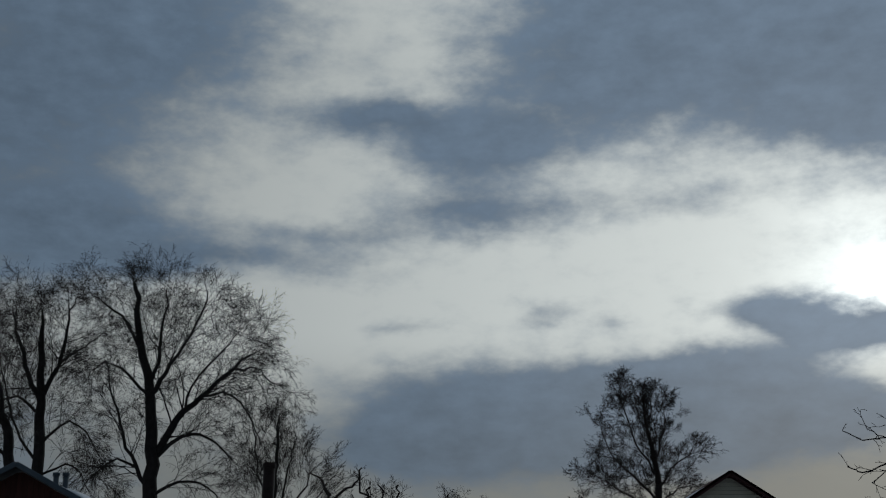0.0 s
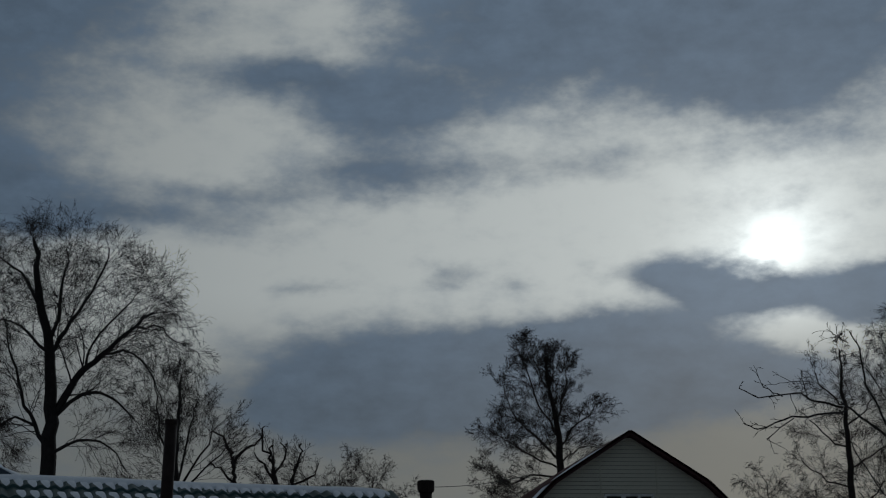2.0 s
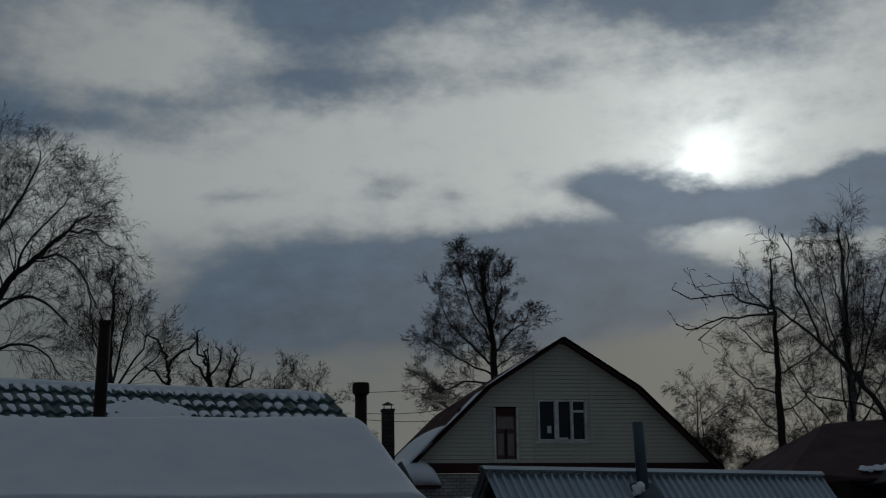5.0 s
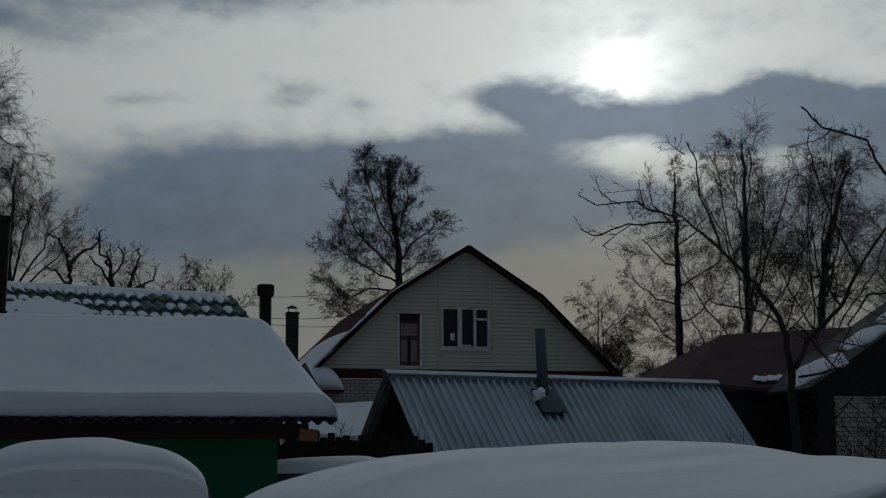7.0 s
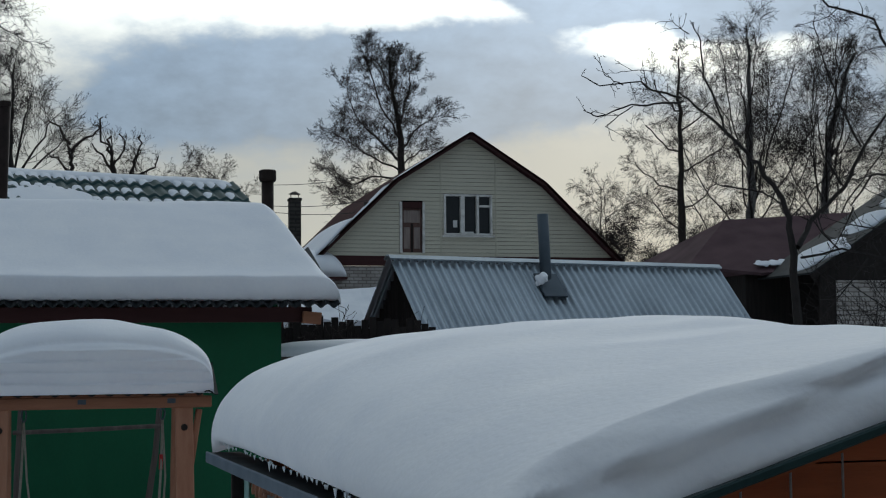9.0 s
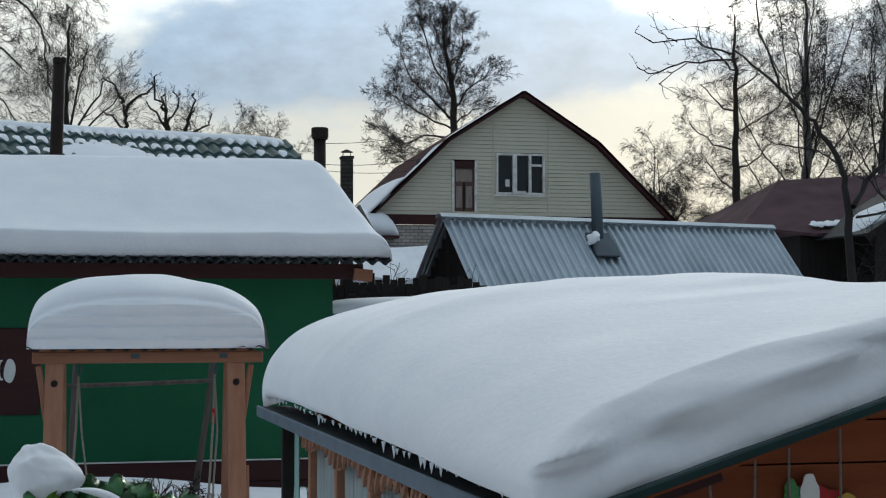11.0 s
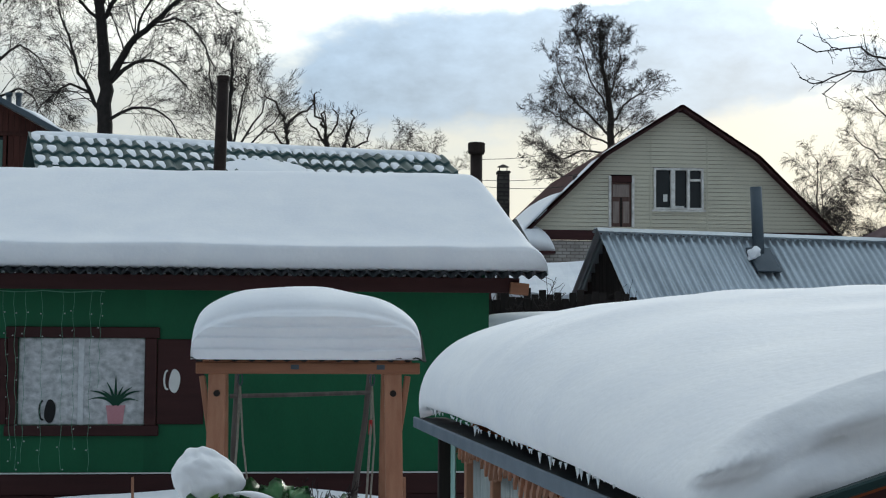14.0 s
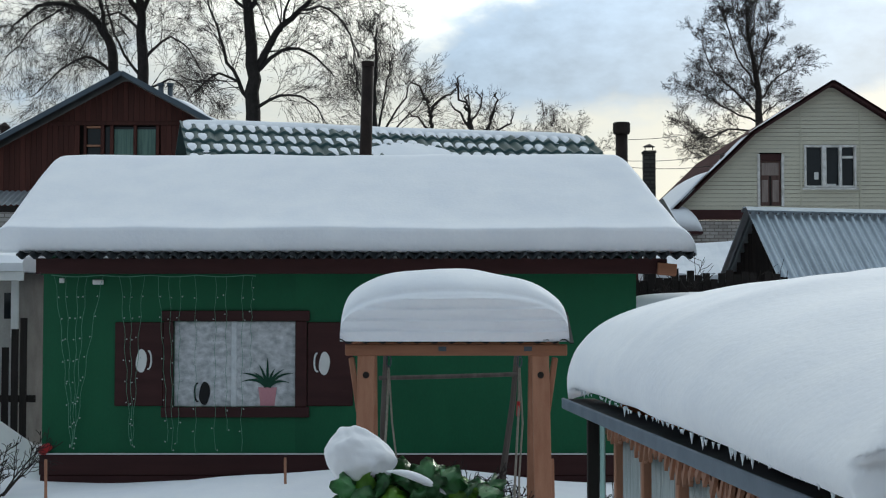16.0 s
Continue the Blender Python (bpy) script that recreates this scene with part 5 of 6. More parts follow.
def build_trees():
    # old limes behind the houses
    grown_tree("tall old bare lime with arching dark limbs", 45, [(-6.0, 0), (-6.05, 5), (-6.13, 8.7), (-6.11, 10.2), (-6.27, 12.0), (-6.65, 13.85), (-6.9, 15.2), (-7.0, 15.8)], 0.29, [
        ([(-6.08, 9.9), (-5.25, 11.36), (-4.39, 12.19), (-3.7, 12.94), (-3.1, 13.5)], 0.17), ([(-3.8, 12.8), (-2.9, 12.9), (-2.3, 12.3)], 0.06),
        ([(-6.23, 12.0), (-5.69, 12.92), (-4.93, 14.06), (-4.55, 15.3)], 0.11), ([(-6.3, 12.2), (-6.0, 13.5), (-5.8, 14.5), (-5.75, 15.2)], 0.09),
        ([(-6.6, 13.4), (-7.33, 14.59), (-7.9, 15.1), (-8.4, 15.5)], 0.08), ([(-6.08, 9.9), (-5.03, 10.63), (-4.04, 10.4), (-3.4, 9.6)], 0.10),
        ([(-6.1, 8.7), (-5.2, 9.2), (-4.2, 8.9), (-3.6, 8.1)], 0.08), ([(-6.12, 9.0), (-6.62, 9.8), (-7.1, 10.9), (-7.45, 12.0), (-7.7, 13.1)], 0.10),
        ([(-6.6, 9.7), (-7.3, 9.9), (-8.0, 9.4), (-8.4, 8.6)], 0.06), ([(-6.3, 12.0), (-7.2, 12.9), (-8.0, 13.2), (-8.5, 12.8)], 0.07),
        ([(-4.6, 12.0), (-3.6, 11.9), (-2.9, 11.0), (-2.6, 10.2)], 0.06), ([(-5.2, 11.3), (-4.9, 12.6), (-4.0, 13.9), (-3.7, 14.4)], 0.06)], LIME_TWIGS, 11)
    grown_tree("bare lime with forked upper trunk", 46, [(-9.75, 0), (-9.75, 6), (-9.8, 9.8), (-9.92, 12.2), (-10.0, 14.0), (-10.1, 15.0)], 0.26, [
        ([(-9.92, 12.0), (-10.59, 13.28), (-11.15, 14.8), (-11.4, 15.5)], 0.13), ([(-9.92, 12.0), (-9.32, 13.3), (-9.25, 14.6), (-8.95, 15.4)], 0.12),
        ([(-9.85, 10.5), (-9.1, 11.2), (-8.4, 11.0), (-7.9, 10.2)], 0.07), ([(-9.9, 11.5), (-10.8, 12.2), (-11.7, 11.9), (-12.3, 11.0)], 0.07),
        ([(-9.8, 9.3), (-9.2, 9.9), (-8.6, 9.74), (-8.2, 9.0)], 0.06), ([(-9.3, 13.3), (-8.6, 14.0), (-8.1, 14.6)], 0.05), ([(-9.85, 10.0), (-10.5, 10.9), (-10.9, 12.2), (-11.1, 13.3)], 0.07)], LIME_TWIGS, 23)
    grown_tree("bare lime with a curved leaning trunk", 46.5, [(-10.4, 0), (-10.5, 7), (-10.85, 10.3), (-11.2, 11.5), (-11.95, 12.3), (-13.3, 12.5), (-14.2, 11.8)], 0.22, [
        ([(-11.1, 11.2), (-11.4, 12.8), (-12.0, 14.2), (-12.4, 15.4)], 0.10), ([(-11.95, 12.2), (-12.8, 13.3), (-13.7, 14.2)], 0.08),
        ([(-10.8, 10.1), (-11.9, 10.8), (-13.0, 10.4), (-14.0, 9.6)], 0.08), ([(-12.6, 12.4), (-13.6, 11.6), (-14.4, 10.6)], 0.05)], LIME_TWIGS, 31)
    grown_tree("slender bare tree with upswept twigs", 40, [(-1.95, 0), (-1.95, 6), (-1.95, 9), (-1.9, 10.4)], 0.12, [
        ([(-1.95, 7.0), (-1.6, 9.0), (-1.45, 10.2)], 0.05), ([(-1.95, 7.1), (-2.4, 8.8), (-2.55, 10.0)], 0.05), ([(-1.95, 7.0), (-1.2, 8.4), (-0.85, 9.2)], 0.05), ([(-1.95, 6.8), (-1.0, 7.8), (-0.5, 8.3)], 0.04)], UP_TWIGS, 37, per_metre=5.0, reach=1.25)
    # lone tree behind the siding house
    grown_tree("lone bare tree with dense fine crown", 58, [(13.1, 0), (13.05, 8), (13.02, 10.4), (12.9, 12.1), (12.62, 13.6), (12.54, 15.0)], 0.21, [
        ([(13.0, 10.5), (12.2, 11.4), (11.32, 12.52), (10.9, 14.1)], 0.11), ([(12.95, 11.5), (12.2, 12.6), (11.57, 14.2), (11.45, 14.9)], 0.09),
        ([(13.03, 9.7), (12.0, 9.9), (10.9, 9.6), (10.0, 10.4)], 0.09), ([(13.0, 10.1), (11.8, 10.8), (10.9, 11.4), (10.4, 12.0)], 0.08),
        ([(12.95, 10.9), (13.7, 11.9), (14.4, 12.4), (14.8, 12.9)], 0.09), ([(12.9, 12.1), (13.4, 13.3), (13.66, 14.6)], 0.08), ([(13.0, 10.3), (13.8, 10.9), (14.6, 11.2)], 0.07),
        ([(12.72, 13.3), (12.2, 14.4), (12.0, 15.2)], 0.06), ([(12.66, 13.5), (13.0, 14.6), (13.1, 15.3)], 0.06), ([(13.03, 9.5), (13.9, 9.9), (14.5, 9.7)], 0.06), ([(13.03, 9.2), (12.0, 9.0), (11.0, 8.6), (10.3, 8.8)], 0.07)],
        SPIKY_TWIGS, 41, per_metre=8.5, reach=1.2, bark=BARK_BROWN, twig_bark=TWIG, slim=0.62)
    # birches and others on the other side
    grown_tree("slim dark tree with short side branches", 38, [(16.95, 0), (16.93, 5.2), (16.91, 8.5), (16.89, 11.0)], 0.15,
               [([(16.92, z), (16.92 + k * 0.7, z + 0.35), (16.92 + k * 1.25, z + 0.9)], 0.045) for z, k in ((5.4, 1), (5.8, -1), (6.5, 0.9), (7.0, -1), (7.6, 1), (8.2, -0.8), (8.8, 0.7), (9.4, -0.7))], SPIKY_TWIGS, 53, per_metre=6.0, reach=1.0, bark=BARK_BROWN, slim=0.7)
    grown_tree("weeping birch with pale trunk", 39, [(19.55, 0), (19.62, 6.5), (19.61, 9.6), (19.69, 12.2)], 0.17, [
        ([(19.6, 6.0), (19.1, 8.5), (18.85, 11.6)], 0.08), ([(19.6, 6.4), (20.3, 8.9), (21.0, 11.2)], 0.09), ([(19.6, 6.9), (20.8, 9.2), (21.6, 11.3)], 0.08), ([(19.6, 7.4), (19.0, 9.4), (18.4, 10.8)], 0.06),
        ([(19.6, 7.8), (20.0, 10.0), (20.3, 11.9)], 0.07), ([(19.6, 5.6), (18.7, 7.2), (18.2, 8.9)], 0.06), ([(19.6, 5.0), (20.6, 6.6), (21.3, 8.6)], 0.06), ([(19.6, 4.6), (18.6, 5.8), (18.0, 7.2)], 0.05), ([(19.6, 6.2), (19.4, 9.0), (19.2, 12.0)], 0.06), ([(19.6, 5.8), (20.8, 8.0), (21.9, 10.2)], 0.06), ([(19.6, 5.2), (21.0, 7.0), (22.0, 9.0)], 0.05)], BIRCH_TWIGS, 59, per_metre=3.6, reach=1.45, bark=BIRCH, twig_bark=TWIG_DARK, slim=0.5)
    grown_tree("weeping birch leaning outward", 40, [(22.5, 0), (22.65, 7.0), (23.4, 10.7), (24.0, 12.3)], 0.16, [
        ([(22.7, 6.8), (22.3, 9.1), (22.4, 11.6)], 0.08), ([(22.8, 7.5), (24.0, 9.6), (24.9, 11.4)], 0.08), ([(22.9, 8.0), (23.1, 10.6), (23.2, 12.4)], 0.07), ([(22.6, 6.2), (21.9, 8.0), (21.5, 9.9)], 0.06), ([(22.6, 5.2), (23.6, 6.8), (24.4, 8.8)], 0.06), ([(22.6, 5.0), (21.7, 6.3), (21.2, 7.8)], 0.05), ([(22.7, 6.4), (23.0, 9.0), (23.9, 11.8)], 0.06), ([(22.7, 6.0), (24.2, 8.2), (25.2, 10.4)], 0.06), ([(22.6, 5.8), (22.0, 8.6), (21.9, 11.2)], 0.05)],
        BIRCH_TWIGS, 61, per_metre=3.6, reach=1.45, bark=BIRCH, twig_bark=TWIG_DARK, slim=0.5)
    tree("weeping birch with pale trunk", (26.0, 39, 0), 11.6, 0.13, WEEPING, 67, lean=(0.2, 0), top=0.8, bark=BIRCH, forks=[(0.4, (0.5, 0.1, 1), 5.0, 0.1), (0.4, (-0.5, 0.1, 1), 5.0, 0.1)])
    tree("low bushy bare birch", (17.2, 45, 0), 7.4, 0.12, WEEPING, 71, top=0.5, bark=BARK_BROWN, forks=[(0.3, (-0.5, 0, 1), 3.6, 0.06), (0.3, (0.5, 0, 1), 3.6, 0.06)])
    tree("low bushy bare birch", (19.6, 44, 0), 7.2, 0.12, WEEPING, 73, top=0.5, bark=BARK_BROWN, forks=[(0.3, (-0.5, 0, 1), 3.4, 0.06), (0.3, (0.5, 0, 1), 3.4, 0.06)])
    tree("small far birch beyond the roofs", (21.2, 56, 0), 9.4, 0.14, WEEPING, 79, top=0.6, bark=BARK_BROWN, forks=[(0.4, (-0.5, 0, 1), 3.4, 0.06), (0.4, (0.5, 0, 1), 3.4, 0.06)])
    # pruned fruit trees behind the tile roof
    for y, trunk, limbs, seed in (
            (31, [(-0.2, 0), (-0.27, 5.5), (-0.27, 6.4), (-0.33, 7.0)], [([(-0.3, 6.9), (-0.5, 7.25), (-0.77, 7.4)], 0.045), ([(-0.3, 6.6), (0.0, 7.05), (0.25, 7.15), (0.31, 7.45)], 0.045), ([(-0.28, 6.3), (-0.6, 6.6), (-0.8, 6.7)], 0.035)], 83),
            (31, [(0.7, 0), (0.64, 5.5), (0.62, 6.4), (0.55, 7.1)], [([(0.6, 6.7), (0.35, 7.1), (0.3, 7.5)], 0.045), ([(0.62, 6.3), (0.3, 6.75), (0.15, 6.95)], 0.04), ([(0.62, 6.5), (0.85, 6.8), (0.8, 7.2)], 0.035)], 89),
            (31.5, [(1.0, 0), (0.98, 5.5), (0.98, 6.3), (1.1, 6.8)], [([(1.05, 6.6), (1.2, 7.0), (1.16, 7.25)], 0.035), ([(1.0, 6.2), (1.4, 6.5), (1.6, 6.8)], 0.035)], 97)):
        grown_tree("pruned gnarled fruit tree with stubby shoots", y, trunk, 0.09, limbs, [(4, 0.5, 0.8, 0.1, 0.2), (3, 0.6, 0.7, 0.1, 0.2), (0, 0, 0, 0.05, 0.2)], seed, per_metre=6.0, reach=0.42, bark=BARK_BROWN, depth=0.4)
    for x, y, hgt, s in ((2.6, 62, 10.4, 101), (4.1, 63, 10.6, 103), (5.5, 62, 10.4, 107), (6.3, 61, 9.2, 109), (1.4, 62, 9.8, 113)):
        tree("rounded far bare tree", (x, y, 0), hgt, 0.14, UPRIGHT, s, top=0.8, bark=BARK_BROWN, forks=[(0.5, (-0.7, 0, 0.8), 2.8, 0.07), (0.5, (0.7, 0, 0.8), 2.8, 0.07)])


build_trees()


def build_near_tree():
    """The leaning fruit tree whose boughs reach over the yard."""
    t = thing("fruit_tree", "old leaning fruit tree with long bare boughs and spurs", "tree")
    g = Grower(5)
    D = 13.0
    g.least = 0.0022

    def p(x, z):
        return Vector((x, D + g.r.uniform(-0.2, 0.2), z))

    stem = Grower(6)
    line = smooth_profile([Vector((x, D, z)) for x, z in ((7.15, 0.2), (7.05, 2.2), (7.01, 3.23), (6.98, 3.52), (6.9, 3.86), (6.63, 4.26), (6.38, 4.49), (6.02, 4.79), (5.78, 4.97))], 30)
    line = [q + Vector((g.r.gauss(0, 0.012), 0, g.r.gauss(0, 0.012))) for q in line]
    stem.tube(line, [0.062 - 0.054 * (i / 29) ** 0.7 for i in range(30)], 8)
    # each bough: a line of (x, z) and its thickness
    boughs = [
        ([(5.85, 4.93), (5.56, 5.0), (5.29, 5.02), (4.99, 5.02), (4.73, 5.08)], 0.012), ([(5.9, 4.9), (5.59, 4.85), (5.23, 4.79), (4.94, 4.7), (4.75, 4.74)], 0.012),
        ([(5.2, 5.02), (5.05, 5.12), (4.98, 5.28)], 0.006), ([(5.5, 5.02), (5.35, 5.14), (5.15, 5.14)], 0.006), ([(5.23, 4.79), (5.05, 4.62), (4.98, 4.58)], 0.006),
        ([(6.3, 4.55), (6.26, 4.75), (6.15, 5.17), (6.03, 5.52), (6.01, 5.72)], 0.014), ([(6.05, 5.45), (5.85, 5.42), (5.68, 5.36)], 0.006), ([(6.0, 5.62), (5.85, 5.66), (5.72, 5.72)], 0.006),
        ([(6.98, 3.4), (7.3, 3.7), (7.64, 4.05), (7.92, 4.5), (8.3, 5.0)], 0.03), ([(8.3, 5.0), (8.3, 5.4), (8.14, 5.59), (7.9, 5.78), (7.58, 5.98), (7.35, 6.2)], 0.02),
        ([(7.62, 5.95), (7.45, 5.8), (7.21, 5.76)], 0.007), ([(8.6, 4.3), (8.09, 4.18), (7.84, 4.15), (7.66, 3.85)], 0.02), ([(7.9, 4.5), (7.65, 4.95), (7.45, 5.5), (7.4, 5.8)], 0.013),
        ([(6.9, 3.86), (6.6, 3.95), (6.3, 4.05), (6.0, 4.1)], 0.012), ([(7.0, 3.3), (7.5, 3.4), (8.0, 3.3), (8.4, 3.5)], 0.014), ([(7.64, 4.05), (7.4, 4.4), (7.3, 4.9)], 0.012),
    ]
    for pts, r in boughs:
        q = [p(a, b) for a, b in pts]
        fine = []
        for k in range(len(q) - 1):
            for s in range(4):
                fine.append(q[k].lerp(q[k + 1], s / 4) + Vector((g.r.gauss(0, 0.006), g.r.gauss(0, 0.006), g.r.gauss(0, 0.006))))
        fine.append(q[-1])
        g.tube(fine, [r * (1 - 0.6 * i / (len(fine) - 1)) for i in range(len(fine))], 6)
        for k in range(len(fine) // 2 + 1):
            i = g.r.randrange(2, len(fine))
            d = (fine[i] - fine[i - 1]).normalized() + Vector((g.r.gauss(0, 0.7), g.r.gauss(0, 0.5), g.r.gauss(0.3, 0.7)))
            g.limb(fine[i], d, g.r.uniform(0.06, 0.22), max(0.0035, r * 0.35), 0, [(2, 0.4, 0.7, 0.0, 0.2), (0, 0, 0, 0, 0.2)])
    for k in range(22):
        x, z = g.r.uniform(7.0, 9.2), g.r.uniform(2.4, 4.2)
        g.limb(p(x, z), Vector((g.r.gauss(-0.3, 0.8), g.r.gauss(0, 0.4), g.r.gauss(0.3, 0.6))), g.r.uniform(0.5, 1.1), 0.010, 1, APPLE)
    for name, grown in (("trunk", stem), ("crown", g)):
        me = grown.mesh(name)
        me.materials.append(BARK)
        o = new(name, me)
        o.parent = t


build_near_tree()


# ---------------------------------------------------------------- yard details
def build_string_lights():
    s = thing("string_lights", "unlit string light curtain hanging under the shed eave", "string lights")
    rng = random.Random(12)
    top = [(-4.69 + 2.45 * i / 24, 16.93, 2.745 - 0.02 * abs(math.sin(i * 0.55))) for i in range(25)]
    part("lead_wire", tube(top, 0.006, 5), WIRE, s)
    bulb = bmesh.new()
    bmesh.ops.create_icosphere(bulb, subdivisions=1, radius=0.0095)
    me = bpy.data.meshes.new("bulb")
    bulb.to_mesh(me)
    bulb.free()
    me.materials.append(BULB)
    strands = [(-4.66, -4.43, 0.68), (-4.53, -4.42, 0.72), (-4.37, -4.41, 0.70), (-4.26, -4.40, 0.74), (-4.06, -4.39, 0.80),
               (-3.87, -3.73, 0.72), (-3.75, -3.71, 0.70), (-3.58, -3.70, 0.78), (-3.42, -3.28, 0.76), (-3.28, -3.22, 0.66), (-3.14, -3.16, 0.74), (-2.96, -2.95, 0.62), (-2.72, -2.72, 0.66), (-2.60, -2.58, 0.9), (-2.40, -2.40, 0.62), (-2.28, -2.30, 1.6)]
    for k, (xa, xb, zb) in enumerate(strands):
        hidden = -3.34 < xa < -1.6
        pts = []
        for i in range(17):
            f = i / 16
            x = xa + (xb - xa) * (f ** 0.8) + 0.012 * math.sin(i * 1.7 + k)
            y = 16.935 if not hidden else 16.925
            pts.append((x, y, 2.735 + (zb - 2.735) * f))
        strand = part("strand", tube(pts, 0.003, 4), WIRE, s)
        for i in range(2, 17, 2):
            b = new("bulb", me)
            b.parent = strand
            b.location = Vector(pts[i]) + Vector((rng.choice((-1, 1)) * 0.022, -0.01, 0))
    for x, z, w in ((-4.60, 2.70, 0.06), (-4.20, 2.68, 0.13)):
        t = part("controller", box(x, x + w, 16.94, 16.97, z - 0.05, z + 0.01), WHITE, s, "small white plastic box")
        t.rotation_euler = (0, 0, 0)


def flat_shape(outline, y, thick=0.006):
    return prism(outline, y - thick, y)


def build_stickers():
    # plain silhouettes on boards and panel
    for name, x, z, mat, label in (("wall_cutout", -3.61, 1.58, WHITE, "white painted cut-out on the brown side board"), ("wall_cutout", -1.42, 1.55, WHITE, "white painted cut-out on the brown side board"), ("panel_cutout", -2.86, 1.19, BLACK, "small black cut-out on the frosted panel")):
        y = 16.965 if mat is WHITE else 17.024
        body = []
        for i in range(24):
            a = 6.28319 * i / 24
            r = 1.0 + 0.12 * math.sin(2 * a)
            body.append((x + 0.065 * r * math.cos(a), z + 0.13 + 0.13 * math.sin(a) * (1.0 if math.sin(a) < 0 else 1.15)))
        e = thing(name, label, "cut-out")
        part("body", flat_shape(body, y), mat, e)
        side = -1 if x > -2 else (1 if x < -3.3 else -1)
        curl = []
        for i in range(10):
            a = -1.9 + 3.6 * i / 9
            curl.append((x + side * (0.085 + 0.035 * math.cos(a)), y - 0.004, z + 0.15 + 0.11 * math.sin(a)))
        part("curl", tube(curl, 0.012, 5), mat, e)
    p = thing("pot_plant_picture", "flat picture of a green plant in a pink pot", "picture")
    part("pot", flat_shape([(-2.19, 1.18), (-2.02, 1.18), (-2.0, 1.36), (-1.99, 1.40), (-2.22, 1.40), (-2.21, 1.36)], 17.024), PINK, p)
    for k in range(9):
        a = radians(-62 + 124 * k / 8)
        ln = 0.30 + 0.06 * math.sin(k * 2.1)
        pts = []
        for i in range(9):
            f = i / 8
            bend = a * (0.45 + 0.75 * f)
            pts.append(Vector((-2.105 + 0.03 * math.sin(a) + ln * f * math.sin(bend), 0, 1.40 + ln * f * math.cos(bend) * (1 - 0.18 * abs(a) * f))))
        w = [0.016 * (1 - abs(2 * i / 8 - 0.7) ** 2 * 0.55) for i in range(9)]
        w[-1] = 0.002
        left = [(q.x - w[i] * math.cos(a), q.z + w[i] * math.sin(a)) for i, q in enumerate(pts)]
        right = [(q.x + w[i] * math.cos(a), q.z - w[i] * math.sin(a)) for i, q in enumerate(pts)]
        part("leaf", flat_shape(left + right[::-1], 17.022 - 0.0006 * k, 0.004), LEAF_STICKER, p)
    o = bmesh.new()
    bmesh.ops.create_icosphere(o, subdivisions=2, radius=0.07)
    for v in o.verts:
        v.co = Vector((v.co.x * 1.3, v.co.y * 0.6, v.co.z * 0.9 + 0.03 * (v.co.x > 0)))
    tagged(part("wall_ornament", o, RED, None, "small red ornament at the foot of the wall", smooth=True), category="ornament").location = (-4.74, 16.93, 0.66)


